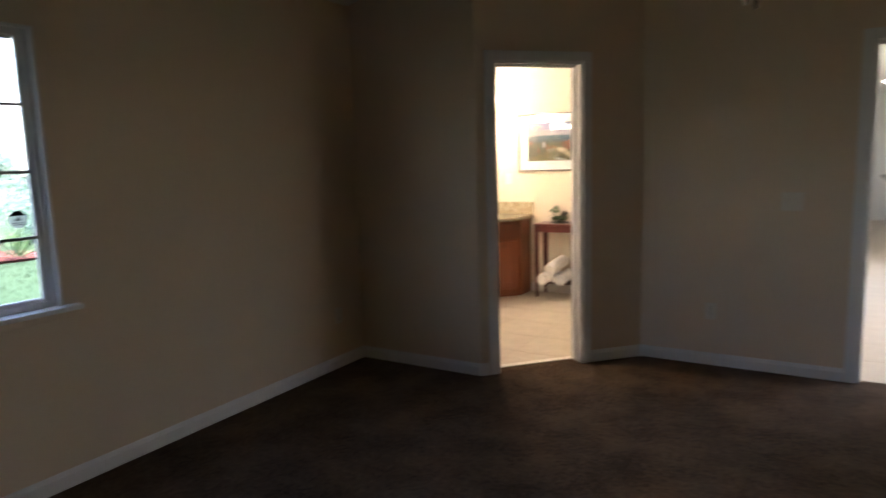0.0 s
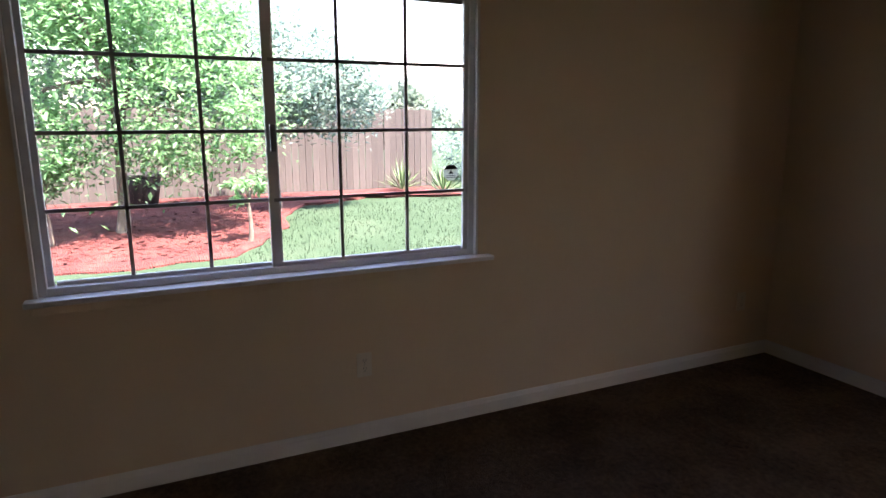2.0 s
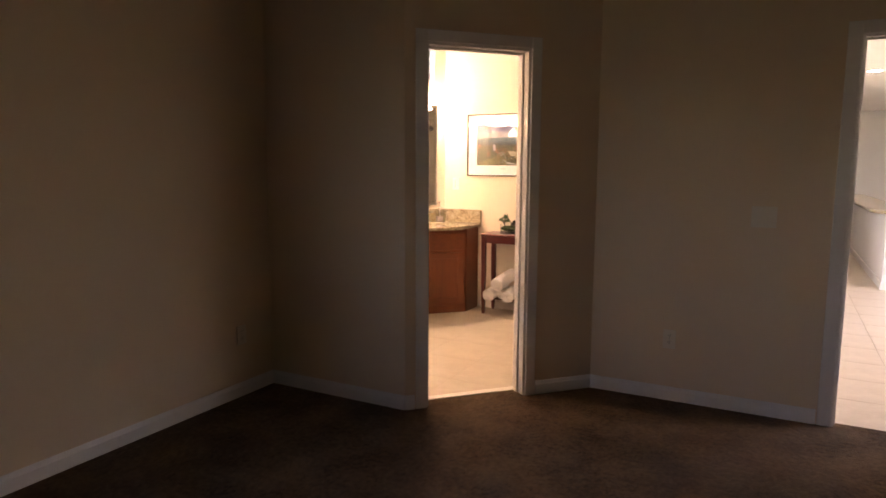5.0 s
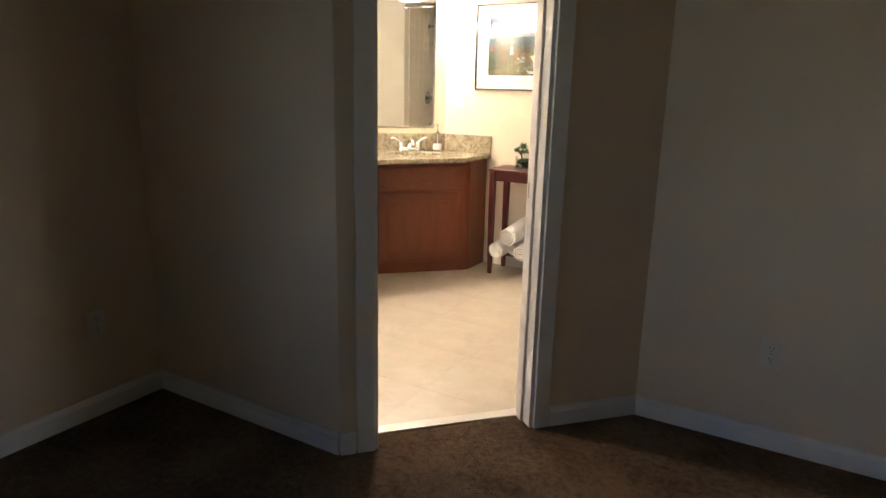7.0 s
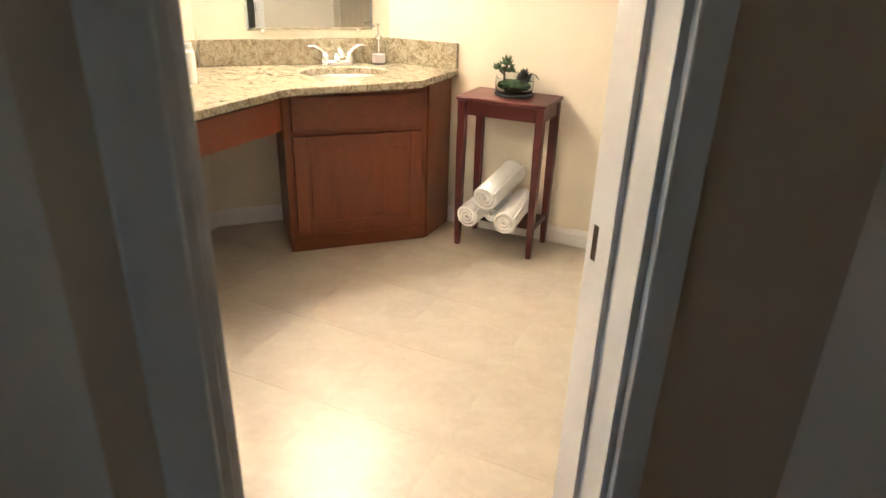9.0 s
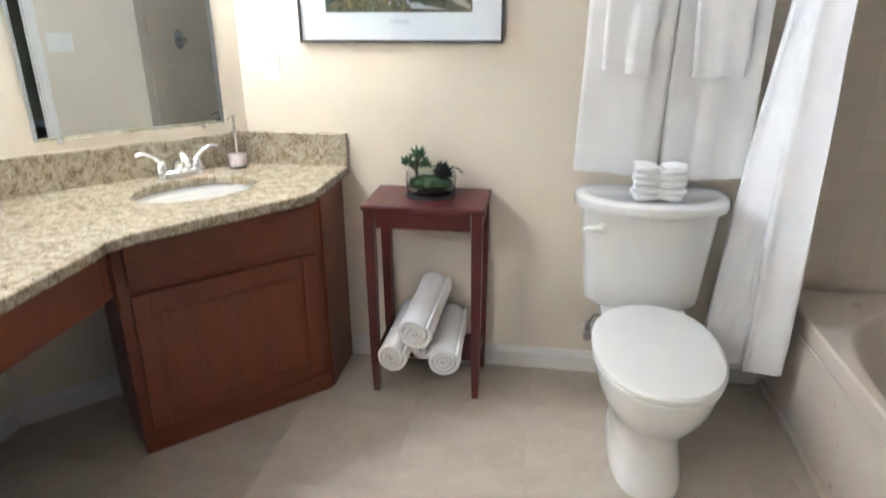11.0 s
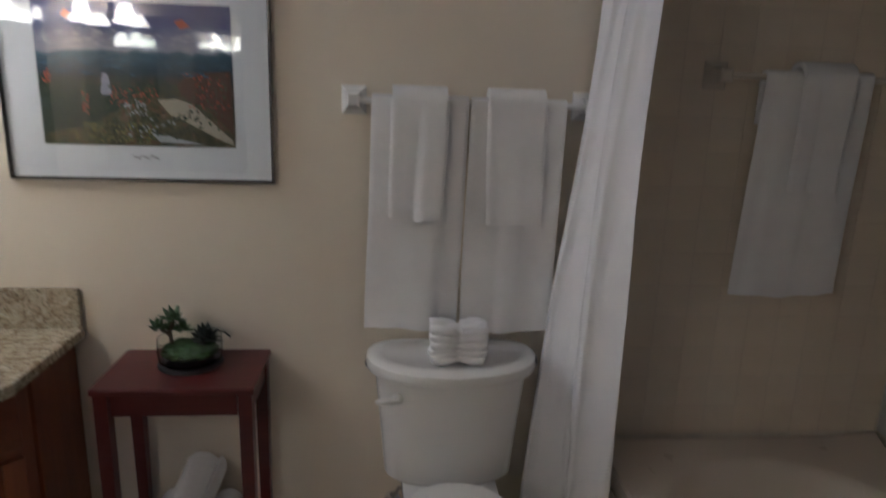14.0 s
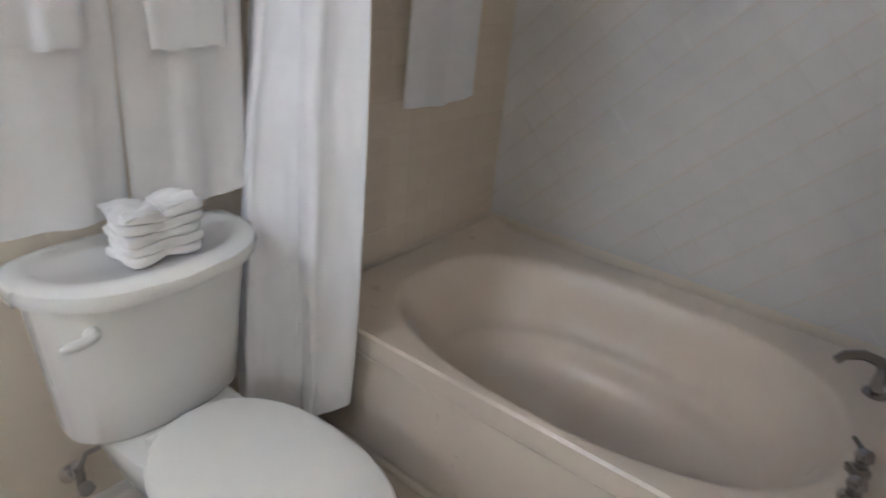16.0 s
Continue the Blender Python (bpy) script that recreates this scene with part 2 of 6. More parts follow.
M_LEAF = leafy("broad leaf", (0.115, 0.25, 0.125), 0.65, 1.6)
M_LEAF3 = leafy("pale leaf", (0.16, 0.24, 0.22), 0.65, 1.6)
M_LEAF2 = leafy("dull leaf", (0.10, 0.15, 0.125), 0.7, 1.4)
_m = Mat("tree bark", (0.14, 0.115, 0.09), 0.9)
M_BARK = _m.vary(_m.noise(12, 4, 0.6, (1, 1, 0.3)), 0.6, 1.3).bump(_m.noise(25, 4, 0.7, (1, 1, 0.3)), 0.8, 0.01).m
M_EAVE = plaster("painted eave board", (0.8, 0.82, 0.84))
M_STUCCO = plaster("outside stucco", (0.62, 0.58, 0.50))
M_RED = Mat("red cloth", (0.22, 0.01, 0.015), 0.8).m
M_BLACKPOT = Mat("black plastic", (0.012, 0.012, 0.013), 0.5).m
M_THRESH = Mat("marble threshold", (0.70, 0.67, 0.60), 0.3).m
M_WHITE = leafy("sticker white", (0.6, 0.6, 0.58), 0.97, 1.03)

# the framed print: bands of sky, sea, hills and flowers
_m = Mat("landscape print", (0.3, 0.3, 0.35), 0.5)
_tc = _m.n("ShaderNodeTexCoord")
_sx = _m.n("ShaderNodeSeparateXYZ")
_m.link(_tc.outputs["Generated"], _sx.inputs[0])
_w = _m.n("ShaderNodeMath")
_w.operation = "MULTIPLY_ADD"
_m.link(_m.noise(11, 5, 0.65), _w.inputs[0])
_w.inputs[1].default_value = 0.16
_ad = _m.n("ShaderNodeMath")
_ad.operation = "SUBTRACT"
_m.link(_sx.outputs["Z"], _ad.inputs[0])
_ad.inputs[1].default_value = 0.08
_m.link(_ad.outputs[0], _w.inputs[2])
_bands = _m.ramp(_w.outputs[0], [(0.02, (0.05, 0.045, 0.015)), (0.24, (0.05, 0.05, 0.02)), (0.40, (0.012, 0.02, 0.012)), (0.48, (0.012, 0.025, 0.03)),
                                 (0.655, (0.045, 0.10, 0.15)), (0.68, (0.27, 0.28, 0.34)), (0.76, (0.22, 0.225, 0.32)), (0.84, (0.09, 0.095, 0.23)), (1.0, (0.075, 0.075, 0.20))])
_low = _m.ramp(_sx.outputs["Z"], [(0.40, (1, 1, 1)), (0.52, (0, 0, 0))])
_blot = _m.voronoi(48)
_fl = _m.ramp(_m.noise(34, 4, 0.7), [(0.30, (0.015, 0.022, 0.010)), (0.44, (0.05, 0.07, 0.025)), (0.53, (0.17, 0.15, 0.055)), (0.60, (0.25, 0.085, 0.04)), (0.70, (0.42, 0.38, 0.28))])
_mm = _m.n("ShaderNodeMath")
_mm.operation = "MULTIPLY"
_m.link(_low, _mm.inputs[0])
_mm.inputs[1].default_value = 0.45
M_PRINT = _m.paint(_m.mix(_mm.outputs[0], _bands, _fl)).m
M_INK1 = Mat("print pale road", (0.42, 0.37, 0.27), 0.6).m
M_INK2 = Mat("print orange", (0.42, 0.10, 0.05), 0.6).m
M_INK3 = Mat("print pale grey", (0.40, 0.42, 0.42), 0.6).m
M_INK4 = Mat("print dark green", (0.025, 0.04, 0.022), 0.6).m
M_INK5 = Mat("print rust", (0.10, 0.05, 0.028), 0.6).m
M_INK6 = Mat("print yellow green", (0.24, 0.21, 0.06), 0.6).m
M_INK7 = Mat("print lilac grey", (0.34, 0.34, 0.42), 0.6).m
M_INK8 = Mat("print sea blue", (0.05, 0.12, 0.19), 0.6).m
M_INK9 = Mat("print leaf green", (0.07, 0.095, 0.04), 0.6).m
M_FIXTURE = Mat("dark polished nickel", (0.45, 0.44, 0.43), 0.18, 1.0).m
M_PENCIL = Mat("pencil grey", (0.08, 0.08, 0.085), 0.7).m

# ---------------------------------------------------------------- mesh helpers


def mesh_of(bm, name, material, smooth=False):
    me = bpy.data.meshes.new(name)
    bmesh.ops.recalc_face_normals(bm, faces=bm.faces[:])
    if smooth:
        for f in bm.faces:
            f.smooth = True
    bm.to_mesh(me)
    bm.free()
    for mt in material if isinstance(material, (list, tuple)) else [material]:
        me.materials.append(mt)
    return me


def sharpen(ob, degrees=38):
    """Keep edges crisp on a smooth-shaded mesh."""
    me = ob.data
    bm = bmesh.new()
    bm.from_mesh(me)
    for e in bm.edges:
        if len(e.link_faces) == 2 and e.calc_face_angle(0) > radians(degrees):
            e.smooth = False
    bm.to_mesh(me)
    bm.free()
    return ob


def thing(name, label, category, at=(0, 0, 0), turn=0, group="", kind=""):
    ob = new(name)
    ob.empty_display_size = 0.1
    ob.matrix_world = pose(*at, 0, 0, turn)
    return tagged(ob, label, category, group, kind)


def part(name, bm, material, parent, label="", smooth=False, m=None):
    ob = new(name, mesh_of(bm, name, material, smooth))
    ob.parent = parent
    if m is not None:
        ob.matrix_local = m
    if smooth:
        sharpen(ob)
    if label:
        tagged(ob, label)
    return ob


def solid(name, bm, material, label, category, smooth=False, kind="", group=""):
    ob = new(name, mesh_of(bm, name, material, smooth))
    if smooth:
        sharpen(ob)
    return tagged(ob, label, category, group, kind)


def box(x0, x1, y0, y1, z0, z1, bevel=0.0, bm=None):
    own = bmesh.new()
    r = bmesh.ops.create_cube(own, size=1.0)
    for v in own.verts:
        v.co = Vector(((x0 + x1) / 2 + v.co.x * (x1 - x0), (y0 + y1) / 2 + v.co.y * (y1 - y0), (z0 + z1) / 2 + v.co.z * (z1 - z0)))
    if bevel:
        bmesh.ops.bevel(own, geom=own.edges[:], offset=bevel, segments=2, affect="EDGES", profile=0.6)
    return join(bm, own)


def join(bm, other):
    if bm is None:
        return other
    tmp = bpy.data.meshes.new("tmp")
    other.to_mesh(tmp)
    other.free()
    bm.from_mesh(tmp)
    bpy.data.meshes.remove(tmp)
    return bm


def moved(bm, m):
    bmesh.ops.transform(bm, matrix=m, verts=bm.verts[:])
    return bm


def prism(points, z0, z1, bevel=0.0, bm=None):
    """A flat polygon of x, y points, raised from z0 to z1."""
    own = bmesh.new()
    low = [own.verts.new((x, y, z0)) for x, y in points]
    top = [own.verts.new((x, y, z1)) for x, y in points]
    own.faces.new(low)
    own.faces.new(top)
    for i in range(len(points)):
        j = (i + 1) % len(points)
        own.faces.new((low[i], low[j], top[j], top[i]))
    if bevel:
        bmesh.ops.bevel(own, geom=own.edges[:], offset=bevel, segments=2, affect="EDGES", profile=0.6)
    return join(bm, own)


def plate_with_hole(outer, inner, z0, z1):
    """A slab with an opening, both given as x, y loops."""
    bm = bmesh.new()
    tops = []
    for z in (z1, z0):
        loops = [[bm.verts.new((x, y, z)) for x, y in loop] for loop in (outer, inner)]
        edges = [bm.edges.new((lp[i], lp[(i + 1) % len(lp)])) for lp in loops for i in range(len(lp))]
        bmesh.ops.triangle_fill(bm, edges=edges, use_beauty=True)
        tops.append(loops)
    for a, b in zip(*tops):
        for i in range(len(a)):
            j = (i + 1) % len(a)
            bm.faces.new((a[i], a[j], b[j], b[i]))
    return bm


def loft(rings, cap0=True, cap1=True, closed=True, bm=None):
    """A skin over rings of equally many points."""
    own = bmesh.new()
    rows = [[own.verts.new(p) for p in ring] for ring in rings]
    for a, b in zip(rows, rows[1:]):
        for i in range(len(a) if closed else len(a) - 1):
            j = (i + 1) % len(a)
            own.faces.new((a[i], a[j], b[j], b[i]))
    if cap0:
        own.faces.new(rows[0])
    if cap1:
        own.faces.new(rows[-1])
    return join(bm, own)


def lathe(profile, at=(0, 0, 0), n=24, cap0=True, cap1=True, bm=None):
    """Turn a profile of radius, height about z."""
    rings = [[(at[0] + r * math.cos(2 * math.pi * i / n), at[1] + r * math.sin(2 * math.pi * i / n), at[2] + z) for i in range(n)] for r, z in profile]
    return loft(rings, cap0, cap1, True, bm)


def tube(points, r, n=10, bm=None, ends=True):
    """A round tube along points; r may be one radius or one per point."""
    pts = [Vector(p) for p in points]
    rs = r if isinstance(r, (list, tuple)) else [r] * len(pts)
    up = Vector((0, 0, 1)) if abs((pts[1] - pts[0]).normalized().z) < 0.9 else Vector((1, 0, 0))
    rings = []
    for i, p in enumerate(pts):
        d = (pts[min(i + 1, len(pts) - 1)] - pts[max(i - 1, 0)]).normalized()
        a = d.cross(up).normalized()
        b = a.cross(d).normalized()
        up = b
        rings.append([p + rs[i] * (a * math.cos(2 * math.pi * k / n) + b * math.sin(2 * math.pi * k / n)) for k in range(n)])
    return loft(rings, ends, ends, True, bm)


def oval(cx, cy, a, b, n=32, power=2.0, turn=0.0):
    out = []
    for i in range(n):
        t = 2 * math.pi * i / n
        c, s = math.cos(t), math.sin(t)
        x = a * math.copysign(abs(c) ** (2 / power), c)
        y = b * math.copysign(abs(s) ** (2 / power), s)
        out.append((cx + x * math.cos(turn) - y * math.sin(turn), cy + x * math.sin(turn) + y * math.cos(turn)))
    return out


def sheet(f, nu, nv, thick):
    """A cloth-like sheet of thickness thick over f(u, v)."""
    grid = [[Vector(f(u / nu, v / nv)) for u in range(nu + 1)] for v in range(nv + 1)]
    bm = bmesh.new()
    sides = []
    for sgn in (0.5, -0.5):
        rows = []
        for v in range(nv + 1):
            row = []
            for u in range(nu + 1):
                du = grid[v][min(u + 1, nu)] - grid[v][max(u - 1, 0)]
                dv = grid[min(v + 1, nv)][u] - grid[max(v - 1, 0)][u]
                row.append(bm.verts.new(grid[v][u] + du.cross(dv).normalized() * thick * sgn))
            rows.append(row)
        for a, b in zip(rows, rows[1:]):
            for i in range(nu):
                bm.faces.new((a[i], a[i + 1], b[i + 1], b[i]))
        sides.append(rows)
    p, q = sides
    rim = [(v, 0) for v in range(nv + 1)] + [(nv, u) for u in range(1, nu + 1)] + [(v, nu) for v in range(nv - 1, -1, -1)] + [(0, u) for u in range(nu - 1, 0, -1)]
    for (v, u), (w, x) in zip(rim, rim[1:] + rim[:1]):
        bm.faces.new((p[v][u], p[w][x], q[w][x], q[v][u]))
    return bm


def wall(name, p0, p1, thick, material, openings=(), top=lambda x, y: 2.75, label="", z0=-0.02):
    """A wall whose room face runs from p0 to p1; its body lies to the left of that line. Openings: start, end, low, high."""
    a, b = Vector(p0), Vector(p1)
    length = (b - a).length
    u = (b - a) / length
    nrm = Vector((-u.y, u.x))
    cuts = sorted({0.0, length, *(v for o in openings for v in o[:2])})
    bm = bmesh.new()

    def block(s0, s1, za, zb):
        vs = []
        for s, k in ((s0, 0), (s1, 0), (s1, thick), (s0, thick)):
            p = a + u * s + nrm * k
            vs.append((p.x, p.y))
        low = [bm.verts.new((x, y, za)) for x, y in vs]
        high = [bm.verts.new((x, y, zb if zb is not None else top(x, y))) for x, y in vs]
        bm.faces.new(low), bm.faces.new(high)
        for i in range(4):
            j = (i + 1) % 4
            bm.faces.new((low[i], low[j], high[j], high[i]))

    for s0, s1 in zip(cuts, cuts[1:]):
        mid = (s0 + s1) / 2
        hole = [o for o in openings if o[0] < mid < o[1]]
        if not hole:
            block(s0, s1, z0, None)
        else:
            if hole[0][2] > 0.01:
                block(s0, s1, z0, hole[0][2])
            block(s0, s1, hole[0][3], None)
    return solid(name, bm, material, label, "wall", kind="structure")


def along(p0, p1):
    """A matrix whose x runs from p0 to p1 and whose y points to the left of it."""
    d = Vector((p1[0] - p0[0], p1[1] - p0[1]))
    return pose(p0[0], p0[1], 0, 0, 0, math.degrees(math.atan2(d.y, d.x)))

# ---------------------------------------------------------------- the plan, in metres
WX = -2.255            # window wall
B = (-1.272, 3.498)    # start of the slanted door wall
C = (-0.453, 4.386)    # its end
DY = 4.388             # wall with the hall door
EX, SY = 2.8, -2.6     # far bedroom walls
BX, BY = -3.10, 6.19   # bath: left wall, picture wall
K0, K1 = (BX, 5.497), (-2.44, BY)   # slanted mirror wall
TX0, TX1, TY0 = -0.40, 0.66, 4.60  # tub alcove
DU = Vector((C[0] - B[0], C[1] - B[1])).normalized()
DN = Vector((-DU.y, DU.x))
DS0, DS1, DT = 0.12, 0.752, 0.125  # bath door opening along the slanted wall, its thickness
WYC, WHALF, WZ0, WZ1 = 0.4675, 0.9175, 0.835, 2.04
WYM = 0.443              # meeting stile of the window
HX0, HX1 = 0.845, 1.655            # hall door


def dpt(s, k):
    """A point of the slanted door wall: s along it, k into the bath."""
    return (B[0] + DU.x * s + DN.x * k, B[1] + DU.y * s + DN.y * k)


def slope(x, y):
    return 2.50 + 0.25 * (x - WX)


wall("wall_window", (WX, SY - 0.12), (WX, 3.62), 0.14, M_WALL, [(WYC - WHALF - SY + 0.12, WYC + WHALF - SY + 0.12, WZ0, WZ1)], lambda x, y: 2.62, "cream painted wall with a wide window")
wall("wall_short", (WX, B[1]), B, 0.12, M_WALL, (), lambda x, y: slope(x, y) + 0.1, "cream painted wall beside the bathroom door")
wall("wall_slanted", B, C, DT, M_WALL, [(DS0, DS1, 0.0, 2.04)], lambda x, y: slope(x, y) + 0.1, "cream painted slanted wall with a doorway")
wall("wall_switch", C, (EX, DY), 0.11, M_WALL, [(HX0 - C[0], HX1 - C[0], 0.0, 2.04)], lambda x, y: slope(x, y) + 0.1, "cream painted wall with a light switch")
wall("wall_east", (EX, DY + 0.1), (EX, SY - 0.1), 0.12, M_WALL, (), lambda x, y: 3.9, "cream painted bedroom wall")
wall("wall_south", (EX, SY), (WX, SY), 0.12, M_WALL, (), lambda x, y: slope(x, y) + 0.1, "cream painted bedroom wall")
SKIN = 0.006
wall("wall_slanted_bath", dpt(0.0, DT), dpt(1.205, DT), SKIN, M_BATHWALL, [(DS0, DS1, 0.0, 2.04)], lambda x, y: 2.74, "beige bathroom wall round the doorway")
wall("wall_short_bath", (-2.30, B[1] + 0.1185), (B[0] - 0.09, B[1] + 0.1185), SKIN, M_BATHWALL, (), lambda x, y: 2.74, "beige bathroom wall behind the open door")
wall("wall_bath_south", (-2.30, 3.625), (-3.22, 3.625), 0.12, M_BATHWALL, (), lambda x, y: 2.8, "beige bathroom wall")
wall("wall_bath_left", (BX, 3.5), K0, 0.12, M_BATHWALL, (), lambda x, y: 2.8, "beige bathroom wall with a mirror")
wall("wall_mirror", K0, K1, 0.12, M_BATHWALL, [(0.226, 0.851, 2.186, 2.52)], lambda x, y: 2.8, "beige slanted wall with a small high window")
wall("wall_picture", K1, (TX1 + 0.12, BY), 0.12, M_BATHWALL, (), lambda x, y: 2.8, "beige bathroom wall with a framed print")
wall("wall_tub_back", (TX1, BY), (TX1, TY0 - 0.08), 0.12, M_BATHWALL, (), lambda x, y: 2.8, "wall behind the bathtub")
wall("wall_tub_end", (TX1, TY0), (-0.42, TY0), 0.095, M_BATHWALL, (), lambda x, y: 2.8, "wall at the end of the bathtub")
solid("wall_corner", prism([(C[0], C[1] + 0.004), dpt(1.208, DT - 0.001), (-0.421, TY0 - 0.001), (-0.421, TY0 - 0.09)], 0, 2.8), M_BATHWALL, "beige wall between door and bathtub", "wall", kind="structure")
solid("wall_header", box(-0.45, -0.34, TY0 + 0.001, BY - 0.001, 2.19, 2.745), M_BATHWALL, "beige header above the bathtub", "wall", kind="structure")

# corner fillers on the outside
solid("wall_post", box(BX - 0.12, BX - 0.004, 5.4985, 5.57, 0, 2.8), M_STUCCO, "outside corner of the house", "wall", kind="structure")

bm = bmesh.new()
pts = [(WX - 0.14, SY - 0.12), (EX + 0.12, SY - 0.12), (EX + 0.12, DY + 0.1), (C[0] - 0.05, DY + 0.1), (B[0] - 0.05, B[1] + 0.1), (WX - 0.14, B[1] + 0.1)]
low = [bm.verts.new((x, y, slope(x, y) - 0.001)) for x, y in pts]
high = [bm.verts.new((x, y, slope(x, y) + 0.18)) for x, y in pts]
bm.faces.new(low), bm.faces.new(high)
for i in range(6):
    j = (i + 1) % 6
    bm.faces.new((low[i], low[j], high[j], high[i]))
solid("ceiling_bedroom", bm, M_CEIL, "white sloping bedroom ceiling", "ceiling", kind="structure")
solid("ceiling_bath", prism([(BX - 0.1, 3.55), (BX - 0.1, 5.6), (-2.5, BY + 0.1), (TX1 + 0.1, BY + 0.1), (TX1 + 0.1, 4.53), (-0.5, 4.53), (-1.33, 3.62)], 2.745, 2.9), M_CEIL, "white bathroom ceiling", "ceiling", kind="structure")

# floors
solid("floor_bedroom", prism([(WX, SY), (EX, SY), (EX, DY), C, B, (WX, B[1])], -0.08, 0.0), M_CARPET, "dark brown carpet, worn soft", "carpet", kind="structure")
solid("floor_door_strip", prism([dpt(DS0, 0.0005), dpt(DS1, 0.0005), dpt(DS1, 0.095), dpt(DS0, 0.095)], -0.08, 0.001), M_CARPET, "dark brown carpet in the doorway", "carpet", kind="structure")
solid("floor_hall_strip", box(HX0, HX1, DY + 0.0005, DY + 0.06, -0.08, 0.001), M_CARPET, "dark brown carpet in the doorway", "carpet", kind="structure")
solid("threshold", prism([dpt(DS0, 0.096), dpt(DS1, 0.096), dpt(DS1, 0.15), dpt(DS0, 0.15)], -0.05, 0.006, 0.002), M_THRESH, "pale stone threshold of the bathroom", "threshold", kind="structure")
floor_bath = solid("floor_bath", prism([(BX, 3.62), (BX, 5.497), (-2.44, BY), (TX1, BY), (TX1, TY0), (-0.42, TY0), dpt(1.2, DT), dpt(DS1, 0.15), dpt(DS0, 0.15), dpt(0.0, DT), (-1.36, 3.62)], -0.08, -0.0006), M_GROUT, "beige stone tile floor with narrow joints", "floor", kind="structure")


def baseboard(name, p0, p1, h=0.082, t=0.014):
    """A moulded board on the right of the line p0 to p1."""
    length = (Vector(p1) - Vector(p0)).length
    prof = [(0, 0), (-t, 0), (-t, h * 0.72), (-t * 0.75, h * 0.8), (-t * 0.6, h * 0.9), (-t * 0.3, h), (0, h)]
    bm = loft([[(0, y, z) for y, z in prof], [(length, y, z) for y, z in prof]])
    return solid(name, moved(bm, along(p0, p1)), M_TRIM, "white painted baseboard", "baseboard", kind="structure")


baseboard("baseboard_window", (WX, SY), (WX, B[1] - 0.014))
baseboard("baseboard_short", (WX, B[1]), B)
baseboard("baseboard_slanted_left", dpt(0.0, 0), dpt(DS0 - 0.066, 0))
baseboard("baseboard_slanted_right", dpt(DS1 + 0.066, 0), C)
baseboard("baseboard_switch", C, (HX0 - 0.066, DY))
baseboard("baseboard_switch_right", (HX1 + 0.066, DY), (EX, DY))
baseboard("baseboard_east", (EX, DY), (EX, SY))
baseboard("baseboard_south", (EX, SY), (WX, SY))
baseboard("baseboard_picture", (-2.06, BY), (-0.42, BY), 0.09)
baseboard("baseboard_knee", (BX, 4.5), (BX, 5.48), 0.09)
baseboard("baseboard_bath_slanted", dpt(1.19, DT + SKIN), dpt(DS1 + 0.066, DT + SKIN), 0.09)
baseboard("baseboard_knee_slanted", K0, (-2.70, 5.93), 0.09)


def door_frame(name, m, width, height, thick, label):
    """Jambs, head, stops and flat casings round an opening; x along the wall, y through it."""
    d = thing(name, label, "door frame", kind="structure")
    d.matrix_world = m
    j = 0.018
    part("jamb", box(0.0, j, -0.002, thick + 0.002, 0, height, 0.002), M_TRIM, d)
    part("jamb", box(width - j, width, -0.002, thick + 0.002, 0, height, 0.002), M_TRIM, d)
    part("head", box(j, width - j, -0.002, thick + 0.002, height - j, height, 0.002), M_TRIM, d)
    part("stop", box(width - j - 0.011, width - j, thick - 0.075, thick - 0.04, 0, height - j, 0.002), M_TRIM, d)
    part("stop", box(j, j + 0.011, thick - 0.075, thick - 0.04, 0, height - j, 0.002), M_TRIM, d)
    part("stop", box(j + 0.011, width - j - 0.011, thick - 0.075, thick - 0.04, height - j - 0.011, height - j, 0.002), M_TRIM, d)
    for y0, y1, c in ((-0.016, -0.0025, 0.06), (thick + 0.0025, thick + 0.014, 0.042)):
        part("casing", box(-c, 0.004, y0, y1, 0, height + c, 0.004), M_TRIM, d)
        part("casing", box(width - 0.004, width + c, y0, y1, 0, height + c, 0.004), M_TRIM, d)
        part("casing", box(0.004, width - 0.004, y0, y1, height - 0.004, height + c, 0.004), M_TRIM, d)
    return d


fr = door_frame("door_frame_1", along(dpt(DS0, 0), dpt(DS1, 0)), DS1 - DS0, 2.04, DT + SKIN, "white painted door frame of the bathroom")
part("strike_plate", box(DS1 - DS0 - 0.0205, DS1 - DS0 - 0.0175, 0.085, 0.115, 0.89, 0.95), M_BRASS, fr, "dark bronze strike plate")
for z in (0.25, 1.05, 1.8):
    part("hinge", box(0.0165, 0.021, 0.088, 0.122, z, z + 0.09, 0.001), M_BRASS, fr, "dark bronze hinge")
fr = door_frame("door_frame_2", pose(HX0, DY, 0), HX1 - HX0, 2.04, 0.11, "white painted frame of the open hall doorway")
part("strike_plate", box(0.0175, 0.0205, 0.05, 0.08, 0.93, 0.99), M_BRASS, fr, "dark bronze strike plate")


def bath_door():
    """The open leaf, folded back against the bathroom wall."""
    hx, hy = dpt(DS0 + 0.01, DT + 0.02)
    d = thing("door_1", "white panelled door, open against the bathroom wall", "door", kind="structure")
    d.matrix_world = along((hx - 0.02, 3.632), (hx - 0.6, 3.632))
    leaf = part("leaf", box(0, 0.58, -0.034, 0.0, 0.012, 2.015, 0.002), M_TRIM, d)
    for z0, z1 in ((0.2, 0.9), (1.08, 1.85)):
        for x0, x1 in ((0.09, 0.26), (0.32, 0.49)):
            part("panel", box(x0, x1, -0.038, -0.033, z0, z1, 0.002), M_TRIM, leaf)
    return d


bath_door()


